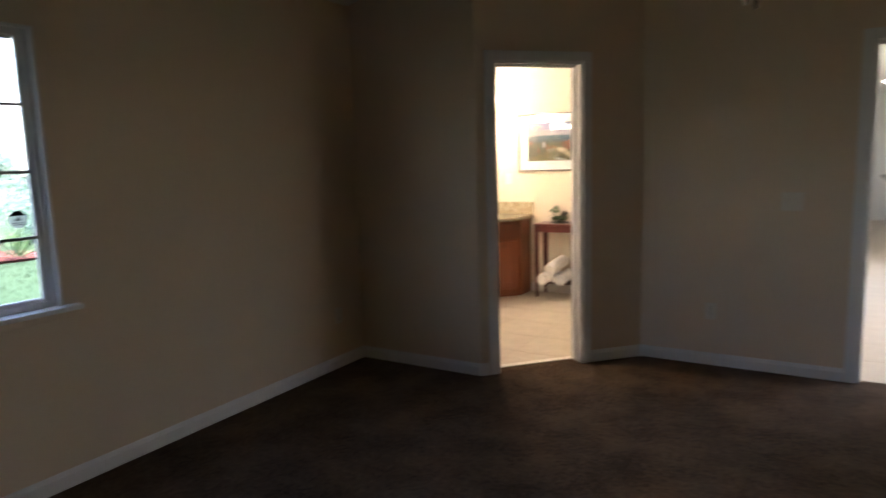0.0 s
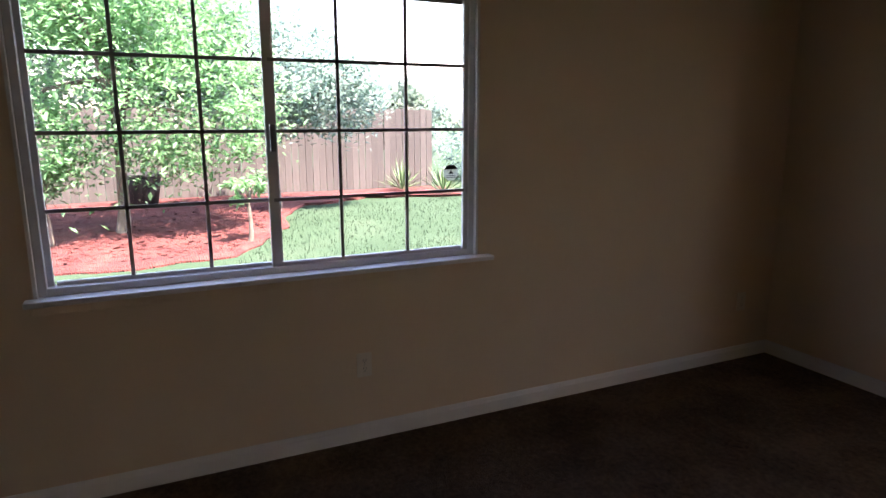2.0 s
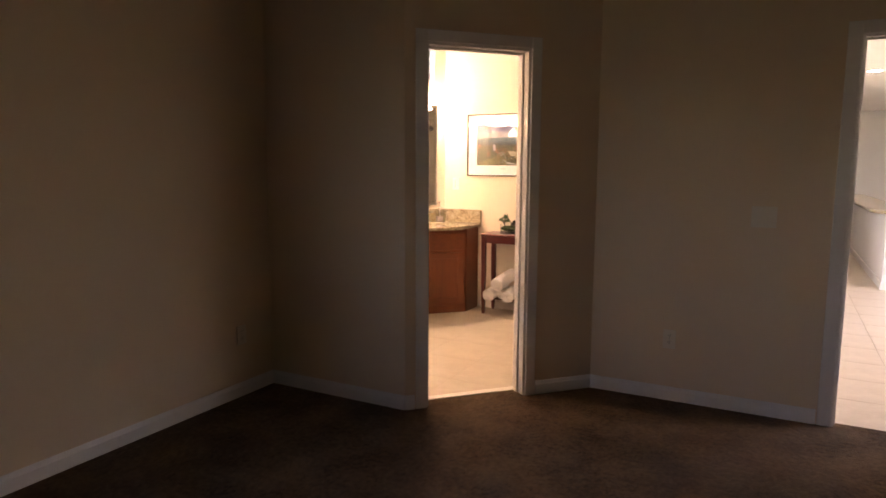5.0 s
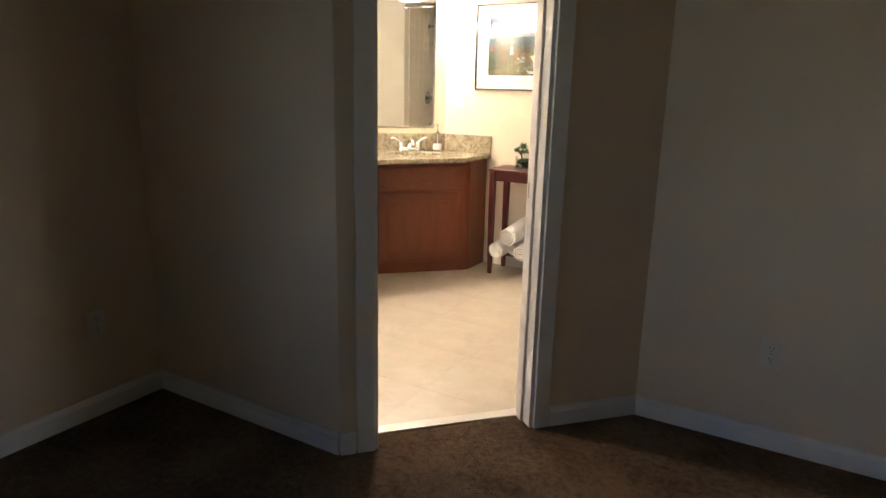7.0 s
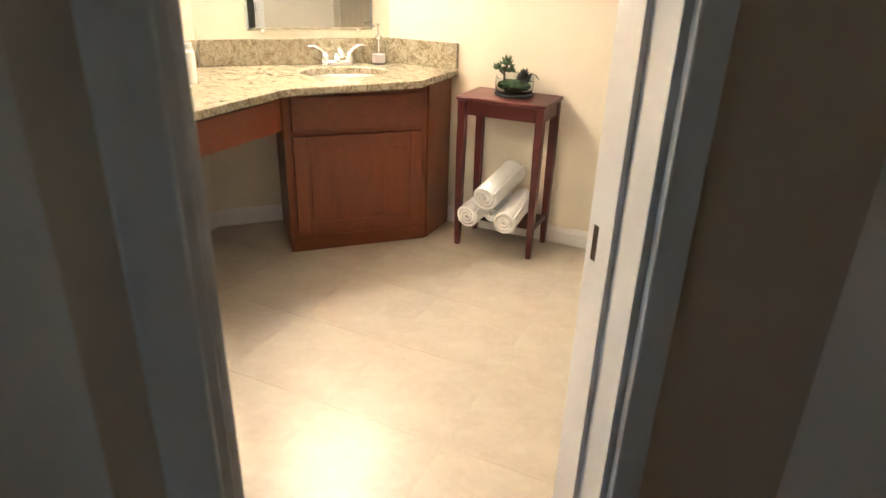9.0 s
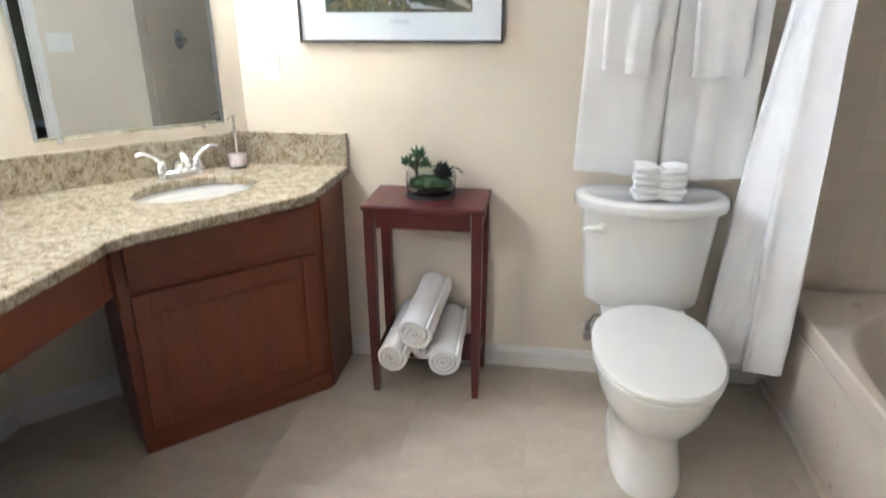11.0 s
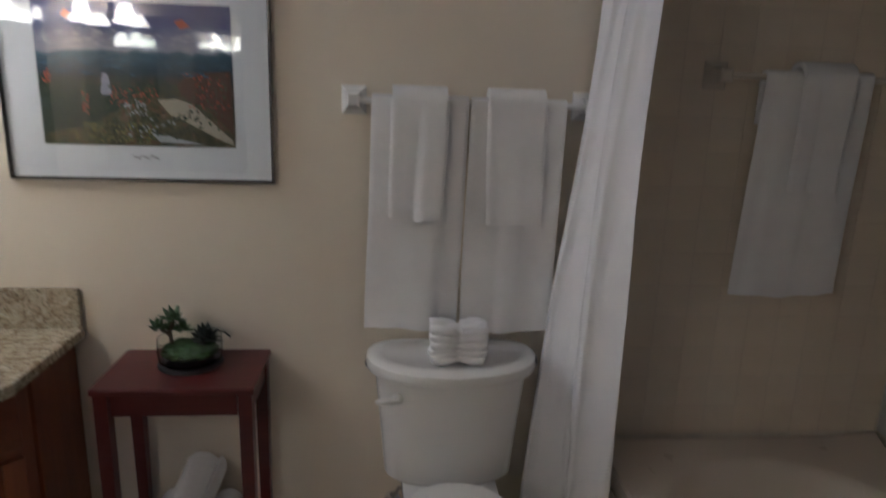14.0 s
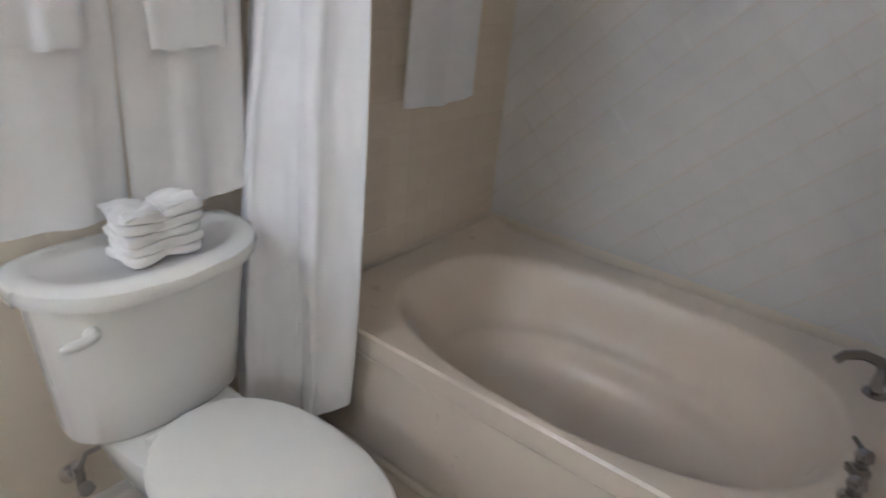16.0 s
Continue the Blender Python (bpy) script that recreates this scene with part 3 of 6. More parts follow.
# ---------------------------------------------------------------- bedroom window
def bedroom_window():
    w = thing("window_1", "wide sliding window with grey muntins and a white sill", "window", kind="structure")
    y0, y1, z0, z1 = WYC - WHALF, WYC + WHALF, WZ0, WZ1
    xo, xi = WX - 0.078, WX - 0.02
    f = 0.03
    # lining of the opening
    t = 0.012
    part("lining", box(WX - 0.14, WX + 0.003, y0, y0 + t, z0, z1), M_TRIM, w)
    part("lining", box(WX - 0.14, WX + 0.003, y1 - t, y1, z0, z1), M_TRIM, w)
    part("lining", box(WX - 0.14, WX + 0.003, y0 + t, y1 - t, z1 - t, z1), M_TRIM, w)
    fr = part("window_frame", box(xo, xi, y0 + t, y0 + t + f, z0, z1 - t, 0.003), M_ALU, w)
    box_ = lambda *a: part("frame_bar", box(*a, 0.003), M_ALU, fr)
    box_(xo, xi, y1 - t - f, y1 - t, z0, z1 - t)
    box_(xo, xi, y0 + t + f, y1 - t - f, z1 - t - f, z1 - t)
    box_(xo, xi, y0 + t + f, y1 - t - f, z0, z0 + f)
    for n, (a, b, dx) in enumerate(((y0 + t + f, WYM + 0.025, 0.0), (WYM - 0.025, y1 - t - f, 0.022))):
        x0, x1 = xo + 0.006 + dx, xo + 0.026 + dx
        s = part("sash", box(x0, x1, a, a + 0.022 + (0.02 if n else 0.0), z0 + f, z1 - t - f, 0.002), M_ALU, w)
        part("stile", box(x0, x1, b - 0.022 - (0 if n else 0.02), b, z0 + f, z1 - t - f, 0.002), M_ALU, s)
        za, zb = z0 + f, z1 - t - f
        part("rail", box(x0, x1, a + 0.03, b - 0.03, za, za + 0.016, 0.002), M_ALU, s)
        part("rail", box(x0, x1, a + 0.03, b - 0.03, zb - 0.016, zb, 0.002), M_ALU, s)
        xm = (x0 + x1) / 2
        pane = part("pane", box(xm - 0.002, xm + 0.002, a + 0.015, b - 0.015, za + 0.01, zb - 0.01), M_GLASS, s)
        pane.visible_shadow = False
        for i in (1, 2):
            yy = a + (b - a) * i / 3
            part("muntin", box(xm + 0.003, xm + 0.012, yy - 0.0075, yy + 0.0075, za + 0.016, zb - 0.016, 0.002), M_MUNTIN, s)
        for i in (1, 2, 3):
            zz = za + (zb - za) * i / 4
            part("muntin", box(xm + 0.0035, xm + 0.0115, a + 0.02, b - 0.02, zz - 0.0075, zz + 0.0075, 0.002), M_MUNTIN, s)
    part("latch", box(xi - 0.003, xi + 0.016, WYM - 0.012, WYM + 0.012, 1.35, 1.46, 0.004), M_MUNTIN, w, "dark sash latch")
    part("window_sill", box(WX - 0.1, WX + 0.055, y0 - 0.03, y1 + 0.065, z0 - 0.022, z0 + 0.001, 0.006), M_TRIM, w, "white painted sill")
    part("apron", box(WX + 0.002, WX + 0.012, y0 - 0.01, y1 + 0.03, z0 - 0.062, z0 - 0.022, 0.003), M_WALL, w, "wall-coloured apron under the sill")
    return w


bedroom_window()


def sticker():
    """The octagonal alarm sticker on the glass."""
    s = thing("window_sticker", "white and black octagonal sticker on the window glass", "sticker", (WX - 0.044, 1.262, 1.232))
    out = [(0.04 * math.cos(radians(22.5 + 45 * i)), 0.04 * math.sin(radians(22.5 + 45 * i))) for i in range(8)]
    up = pose(0, 0, 0, 90, 0, 90)
    part("sheet", moved(prism(out, 0, 0.001), up), M_WHITE, s)
    part("band", moved(prism([(x, y) for x, y in out if y > 0.012] , 0.0015, 0.002), up), M_BLACKPOT, s, "black top band")
    part("mark", moved(prism([(-0.013, -0.006), (0.013, -0.006), (0.0, 0.012)], 0.0015, 0.002), up), M_BLACKPOT, s, "black emblem")
    for k in range(2):
        part("bar", moved(prism([(-0.026, -0.016 - 0.008 * k), (0.026, -0.016 - 0.008 * k), (0.026, -0.013 - 0.008 * k), (-0.026, -0.013 - 0.008 * k)], 0.0015, 0.002), up), M_PENCIL, s)


sticker()


# ---------------------------------------------------------------- wall plates
def plate(name, m, label, w=0.072, h=0.115, kind="outlet", mat=None):
    """A wall plate whose back is at y = 0 and which looks along -y."""
    mat = mat or M_ALMOND
    p = thing(name, label, name.split("_")[-1] if "switch" in name else "outlet")
    p.matrix_world = m
    part("plate", box(-w / 2, w / 2, -0.006, 0, -h / 2, h / 2, 0.003), mat, p)
    if kind == "outlet":
        for dz in (-0.02, 0.02):
            face = part("socket", moved(lathe([(0.0165, 0), (0.0165, 0.003)], n=16), Matrix.Translation((0, -0.006, dz)) @ pose(0, 0, 0, 90)), mat, p)
            for dx in (-0.006, 0.006):
                part("slot", box(dx - 0.001, dx + 0.001, -0.0098, -0.0092, dz + 0.001, dz + 0.009), M_DARK, face)
            part("ground_hole", box(-0.002, 0.002, -0.0098, -0.0092, dz - 0.009, dz - 0.005), M_DARK, face)
        part("screw", moved(lathe([(0.003, 0), (0.002, 0.001)], n=8), Matrix.Translation((0, -0.006, 0)) @ pose(0, 0, 0, 90)), M_NICKEL, p)
    else:
        for dx in (-0.024, 0.024):
            part("toggle", box(dx - 0.005, dx + 0.005, -0.017, -0.006, -0.008, 0.012, 0.002), mat, p)
    return p


plate("light_switch", pose(0.465, DY, 1.11), "almond double light switch plate on the wall", 0.125, 0.115, "switch")
plate("wall_outlet", pose(0.01, DY, 0.37), "almond outlet plate low on the wall")
plate("wall_outlet", pose(WX, 3.235, 0.37, 0, 0, 90), "almond outlet plate low on the window wall")
plate("wall_outlet", pose(-2.318, BY, 1.205), "white duplex outlet beside the framed print", mat=M_PLATE)
plate("wall_outlet", pose(WX, 0.8, 0.37, 0, 0, 90), "almond outlet plate below the window")
sw = dpt(0.90, DT + SKIN)
plate("light_switch", pose(sw[0], sw[1], 1.2, 0, 0, math.degrees(math.atan2(DU.y, DU.x)) + 180), "white double light switch plate beside the bathroom door", 0.15, 0.12, "switch", M_PLATE)


def pull_chain():
    """A ceiling canopy with two hanging pull chains."""
    x, y = 0.41, 2.31
    top = slope(x, y)
    c = thing("pull_chain", "nickel pull chains hanging from a ceiling canopy", "pull chain", (x, y, 0))
    part("canopy", lathe([(0.02, top - 0.09), (0.05, top - 0.07), (0.065, top - 0.02), (0.065, top + 0.02)]), M_NICKEL, c, smooth=True)
    for dx, dy, z in ((-0.014, 0.0, 1.925), (0.014, 0.01, 1.91)):
        part("chain", tube([(dx, dy, z + 0.02), (dx * 0.6, dy * 0.5, top - 0.08)], 0.0012, 6), M_CHROME, c)
        part("finial", lathe([(0.002, 0.03), (0.006, 0.024), (0.011, 0.008), (0.008, -0.006), (0.002, -0.012)], (dx, dy, z), 12), M_BRASS, c, "dark finial", True)


pull_chain()


# ---------------------------------------------------------------- hall seen through the second doorway
floor_hall = solid("floor_hall", box(0.78, 4.0, DY + 0.06, 15.2, -0.08, -0.004), M_GROUT, "pale tile floor of the hall", "floor", kind="structure")
wall("wall_hall_left", (0.80, 6.31), (0.80, 15.2), 0.1, M_HALLWALL, (), lambda x, y: 2.5, "pale hall wall")
wall("wall_hall_end", (0.7, 15.0), (4.1, 15.0), 0.1, M_HALLWALL, (), lambda x, y: 2.5, "pale wall at the end of the hall")
wall("wall_hall_right", (4.0, 15.1), (4.0, DY), 0.1, M_HALLWALL, [(4.5, 9.5, 0.0, 2.2)], lambda x, y: 2.5, "pale hall wall with a wide glazed opening")
solid("ceiling_hall", box(0.7, 4.1, DY + 0.11, 15.1, 2.44, 2.55), M_CEIL, "white hall ceiling", "ceiling", kind="structure")
hw = thing("half_wall", "white half wall with a brown stone cap", "half wall", kind="structure")
part("body", box(1.6, 1.72, 9.2, 14.5, 0, 0.87), M_HALLWALL, hw)
part("body", box(1.722, 3.2, 9.2, 9.32, 0, 0.87), M_HALLWALL, hw)
part("cap", prism([(1.45, 9.35), (1.6, 9.05), (3.2, 9.05), (3.2, 9.5), (1.85, 9.5), (1.85, 14.5), (1.45, 14.5)], 0.872, 0.91, 0.008), M_GRANITE, hw, "brown speckled stone cap")
part("baseboard", box(1.588, 1.5995, 9.2, 14.5, 0, 0.09, 0.003), M_TRIM, hw)
col = solid("column", box(1.86, 2.2, 10.6, 10.9, 0, 2.44), M_BATHWALL, "cream column behind the half wall", "column", kind="structure")
tray = thing("wooden_tray", "brown wooden tray with small items on the half wall", "tray", (1.72, 9.3, 0.91))
part("board", box(-0.1, 0.25, -0.12, 0.14, 0, 0.03, 0.008), M_CHERRY_H, tray)
part("canister", lathe([(0.04, 0.03), (0.045, 0.05), (0.045, 0.16), (0.03, 0.18), (0.01, 0.2)], (0.0, 0, 0), 16), M_CHERRY, tray, "brown canister", True)
part("canister", lathe([(0.05, 0.03), (0.055, 0.05), (0.05, 0.22), (0.02, 0.3)], (0.14, 0.03, 0), 16), M_PORC, tray, "white jug", True)
cur = solid("wall_hanging", sheet(lambda u, v: (1.9 + 0.27 * u, 10.585 + 0.006 * math.sin(u * 20), 2.1 - 1.0 * v), 20, 4, 0.01), M_RED, "dark red cloth hanging on the column", "wall hanging")
for x, y in ((1.35, 9.1), (2.3, 7.0), (1.35, 12.3)):
    lamp = thing("recessed_light", "lit round recessed ceiling light", "ceiling light", (x, y, 2.44), group="hall ceiling lights")
    part("trim_ring", lathe([(0.062, 0.01), (0.062, -0.004), (0.085, -0.006), (0.09, 0.01)], n=24), M_TRIM, lamp, smooth=True)
    part("lens", lathe([(0.06, -0.001), (0.06, 0.004)], n=24), M_HALLLAMP, lamp, "glowing lens")

# ---------------------------------------------------------------- bathroom: vanity
CZ = 0.83   # top of the stone
KU = Vector((K1[0] - K0[0], K1[1] - K0[1])).normalized()
KIN = Vector((KU.y, -KU.x))        # from the slanted wall into the room


def kpt(s, k):
    """A point off the slanted mirror wall: s along it, k into the room."""
    return (K0[0] + KU.x * s + KIN.x * k, K0[1] + KU.y * s + KIN.y * k)


SINK = (-2.455, 5.785)
SINK_TURN = math.atan2(KU.y, KU.x)


def worktop():
    outer = [(BX + 0.002, 3.75), (-2.395, 3.75), (-2.40, 5.18), (-2.41, 5.25), (-2.385, 5.31), (-2.06, 5.735), (-2.035, 5.79), (-2.035, BY - 0.002), (-2.441, BY - 0.002), (BX + 0.002, 5.496)]
    t = thing("vanity_worktop", "speckled beige and brown granite worktop with an oval sink cut-out", "worktop")
    top = part("slab", plate_with_hole(outer, oval(*SINK, 0.205, 0.15, 40, 2.0, SINK_TURN), CZ - 0.036, CZ), M_GRANITE, t)
    bev = top.modifiers.new("edge", "BEVEL")
    bev.width, bev.segments, bev.limit_method, bev.angle_limit = 0.007, 3, "ANGLE", radians(50)
    h, d = 0.125, 0.02
    part("backsplash", box(-2.425, -2.037, BY - 0.0225, BY - 0.002, CZ + 0.0005, CZ + h, 0.003), M_GRANITE, t)
    a, b = kpt(0.012, 0.0), kpt(0.955, 0.0)
    ln = (Vector(b) - Vector(a)).length
    part("backsplash", moved(box(0, ln, -0.0225, -0.002, CZ + 0.0005, CZ + h, 0.003), along(a, b)), M_GRANITE, t)
    part("backsplash", box(BX + 0.002, BX + 0.0225, 3.76, 5.483, CZ + 0.0005, CZ + h, 0.003), M_GRANITE, t)
    return t


def sink():
    s = thing("sink", "white oval undermount sink bowl", "sink", (*SINK, CZ), math.degrees(SINK_TURN))
    rings = []
    for f, z in ((1.06, -0.037), (1.06, -0.05), (1.0, -0.055), (0.97, -0.09), (0.86, -0.13), (0.6, -0.155), (0.2, -0.165)):
        rings.append([(x, y, z) for x, y in oval(0, 0, 0.205 * f, 0.15 * f, 40)])
    part("bowl", loft(rings, False, True), M_PORC, s, smooth=True)
    part("drain", lathe([(0.024, -0.163), (0.022, -0.160), (0.012, -0.161)], n=18), M_CHROME, s, "chrome drain", True)
    return s


def faucet():
    x, y = -2.598, 5.94
    f = thing("sink_faucet", "chrome two-handle faucet behind the sink", "faucet", (x, y, CZ), math.degrees(SINK_TURN))
    base = [[(px, py, z) for px, py in oval(0, 0, 0.085 * g, 0.03 * g, 28, 3.0)] for g, z in ((1, 0), (1, 0.012), (0.9, 0.02), (0.6, 0.026))]
    part("base", loft(base), M_CHROME, f, smooth=True)
    part("spout", tube([(0, 0.005, 0.015), (0, 0, 0.05), (0, -0.02, 0.075), (0, -0.06, 0.082), (0, -0.1, 0.07), (0, -0.112, 0.055)], [0.024, 0.021, 0.018, 0.015, 0.013, 0.012], 14), M_CHROME, f, smooth=True)
    part("lift_rod", tube([(0, 0.022, 0.02), (0, 0.022, 0.085)], 0.003, 8, lathe([(0.002, 0), (0.006, 0.004), (0.002, 0.01)], (0, 0.022, 0.083), 10)), M_CHROME, f, smooth=True)
    for sx in (-1, 1):
        h = part("handle", lathe([(0.024, 0.015), (0.022, 0.04), (0.017, 0.056), (0.006, 0.064)], (sx * 0.062, 0, 0), 18), M_CHROME, f, smooth=True)
        part("lever", tube([(sx * 0.062, 0, 0.055), (sx * 0.085, -0.002, 0.08), (sx * 0.115, -0.004, 0.095), (sx * 0.145, -0.004, 0.092)], [0.012, 0.009, 0.007, 0.006], 10), M_CHROME, h, smooth=True)
    return f


def soap_dispenser():
    s = thing("soap_dispenser", "clear glass soap dispenser with a chrome pump", "soap dispenser", (-2.445, 6.09, CZ))
    part("bottle", lathe([(0.034, 0), (0.038, 0.006), (0.036, 0.03), (0.036, 0.09), (0.03, 0.108), (0.016, 0.118), (0.016, 0.126)], n=22), M_CLEAR, s, smooth=True)
    part("soap", lathe([(0.03, 0.008), (0.031, 0.03), (0.031, 0.05)], n=18), Mat("clear soap", (0.82, 0.72, 0.74), 0.3).m, s, smooth=True)
    p = part("pump", lathe([(0.018, 0.1265), (0.018, 0.142), (0.006, 0.146), (0.006, 0.19), (0.011, 0.192), (0.011, 0.2)], n=16), M_CHROME, s, smooth=True)
    part("nozzle", tube([(0, 0, 0.195), (0.0, -0.02, 0.197), (0.0, -0.042, 0.188)], 0.005, 8), M_CHROME, p, smooth=True)
    part("dip_tube", tube([(0, 0, 0.01), (0, 0, 0.125)], 0.003, 6), M_PLATE, s)
    return s


def framed_front(parent, x0, x1, z0, z1, y, name="door"):
    """A raised frame-and-panel front, looking along -y."""
    d = part(name, box(x0, x1, y - 0.012, y, z0, z1, 0.003), M_CHERRY, parent)
    r = 0.05
    part("stile", box(x0, x0 + r, y - 0.021, y - 0.0125, z0, z1, 0.003), M_CHERRY, d)
    part("stile", box(x1 - r, x1, y - 0.021, y - 0.0125, z0, z1, 0.003), M_CHERRY, d)
    part("rail", box(x0 + r, x1 - r, y - 0.021, y - 0.0125, z0, z0 + r, 0.003), M_CHERRY_H, d)
    part("rail", box(x0 + r, x1 - r, y - 0.021, y - 0.0125, z1 - r, z1, 0.003), M_CHERRY_H, d)
    part("panel", box(x0 + r + 0.008, x1 - r - 0.008, y - 0.016, y - 0.0125, z0 + r + 0.008, z1 - r - 0.008, 0.002), M_CHERRY, d)
    return d


def corner_cabinet():
    L, R = (-2.557, 5.429), (-2.075, 5.914)
    c = thing("corner_cabinet", "cherry wood sink cabinet with one panelled door below a drawer front", "cabinet")
    ln = (Vector(R) - Vector(L)).length
    m = along(L, R)
    part("body", prism([L, R, (-2.077, BY - 0.02), (-2.44, BY - 0.02), kpt(0.34, 0.02), (L[0] - 0.10, L[1] + 0.10)], 0.0, 0.655, 0.002), M_CHERRY, c)
    front = part("front_frame", moved(box(0, ln, -0.008, -0.0005, 0.0, CZ - 0.04, 0.002), m), M_CHERRY, c)
    part("side_panel", box(-2.0755, -2.062, R[1] + 0.002, BY - 0.02, 0.0, CZ - 0.037), M_CHERRY, c)
    part("side_panel", moved(box(0.0, 0.016, 0.0, 0.12, 0.6, CZ - 0.037), m), M_CHERRY, c)
    b = box(0.035, ln - 0.03, -0.022, -0.009, 0.60, 0.755, 0.005)
    part("drawer_front", moved(b, m), M_CHERRY_H, c)
    base = part("base_rail", moved(box(0.0, ln, -0.016, -0.0085, 0.0, 0.075, 0.003), m), M_CHERRY_H, c)
    d = part("door", moved(box(0.035, ln - 0.03, -0.021, -0.009, 0.095, 0.575, 0.003), m), M_CHERRY, c)
    x0, x1, z0, z1, r = 0.035, ln - 0.03, 0.095, 0.575, 0.055
    for nm, bx, mt in (("stile", (x0, x0 + r, z0, z1), M_CHERRY), ("stile", (x1 - r, x1, z0, z1), M_CHERRY), ("rail", (x0 + r, x1 - r, z0, z0 + r), M_CHERRY_H), ("rail", (x0 + r, x1 - r, z1 - r, z1), M_CHERRY_H)):
        part(nm, moved(box(bx[0], bx[1], -0.028, -0.0212, bx[2], bx[3], 0.003), m), mt, d)
    part("panel", moved(box(x0 + r + 0.02, x1 - r - 0.02, -0.0262, -0.0212, z0 + r + 0.02, z1 - r - 0.02, 0.0024), m), M_CHERRY, d)
    return c


def knee_drawer():
    k = thing("knee_drawer", "cherry wood apron drawer over the knee space", "drawer")
    part("body", box(-2.90, -2.462, 4.62, 5.30, 0.64, CZ - 0.037, 0.002), M_CHERRY_H, k)
    part("drawer_front", box(-2.461, -2.443, 4.68, 5.24, 0.645, 0.78, 0.005), M_CHERRY_H, k)
    part("filler", prism([(-2.462, 5.302), (-2.448, 5.302), (-2.552, 5.42), (-2.60, 5.42)], 0.6, CZ - 0.037), M_CHERRY, k)
    return k


def side_cabinet():
    c = thing("side_cabinet", "cherry wood base cabinet with panelled doors", "cabinet")
    part("body", box(BX + 0.01, -2.462, 3.76, 4.60, 0.0, CZ - 0.037, 0.002), M_CHERRY, c)
    m = along((-2.46, 3.76), (-2.46, 4.60))
    for x0, x1 in ((0.03, 0.41), (0.43, 0.81)):
        d = part("door", moved(box(x0, x1, -0.013, -0.001, 0.09, 0.60, 0.003), m), M_CHERRY, c)
        r = 0.05
        for nm, bx in (("stile", (x0, x0 + r, 0.09, 0.60)), ("stile", (x1 - r, x1, 0.09, 0.60)), ("rail", (x0 + r, x1 - r, 0.09, 0.14)), ("rail", (x0 + r, x1 - r, 0.55, 0.60))):
            part(nm, moved(box(bx[0], bx[1], -0.02, -0.0132, bx[2], bx[3], 0.003), m), M_CHERRY, d)
        part("drawer_front", moved(box(x0, x1, -0.018, -0.001, 0.625, 0.765, 0.005), m), M_CHERRY_H, c)
    return c


worktop(), sink(), faucet(), soap_dispenser(), corner_cabinet(), knee_drawer(), side_cabinet()


def mirror(name, m, w, z0, z1, label, clips=True):
    """A bevelled sheet mirror; x along the wall, looking along -y."""
    g = thing(name, label, "mirror")
    g.matrix_world = m
    b = 0.012
    bm = bmesh.new()
    o = [(0, z0), (w, z0), (w, z1), (0, z1)]
    i = [(b, z0 + b), (w - b, z0 + b), (w - b, z1 - b), (b, z1 - b)]
    back = [bm.verts.new((x, -0.002, z)) for x, z in o]
    mid = [bm.verts.new((x, -0.0045, z)) for x, z in o]
    frontv = [bm.verts.new((x, -0.006, z)) for x, z in i]
    bm.faces.new(back), bm.faces.new(frontv)
    for a, c in ((back, mid), (mid, frontv)):
        for n in range(4):
            k = (n + 1) % 4
            bm.faces.new((a[n], a[k], c[k], c[n]))
    part("glass", bm, M_MIRROR, g, "bevelled mirror glass")
    for fx in (0.12, 0.88):
        part("clip", box(w * fx - 0.009, w * fx + 0.009, -0.012, -0.0005, z1 - 0.008, z1 + 0.016, 0.003), M_BOTTLE, g, "clear plastic clip")
        part("clip", box(w * fx - 0.009, w * fx + 0.009, -0.012, -0.0005, z0 - 0.012, z0 + 0.006, 0.003), M_CHROME, g, "chrome clip")
    return g


mirror("wall_mirror", along(kpt(0.24, 0), kpt(0.868, 0)), 0.628, 0.993, 1.965, "tall clear mirror above the granite sink top")
mirror("wall_mirror", along((BX, 4.0), (BX, 5.41)), 1.41, 0.985, 1.968, "wide clear mirror on the wall behind the candles")


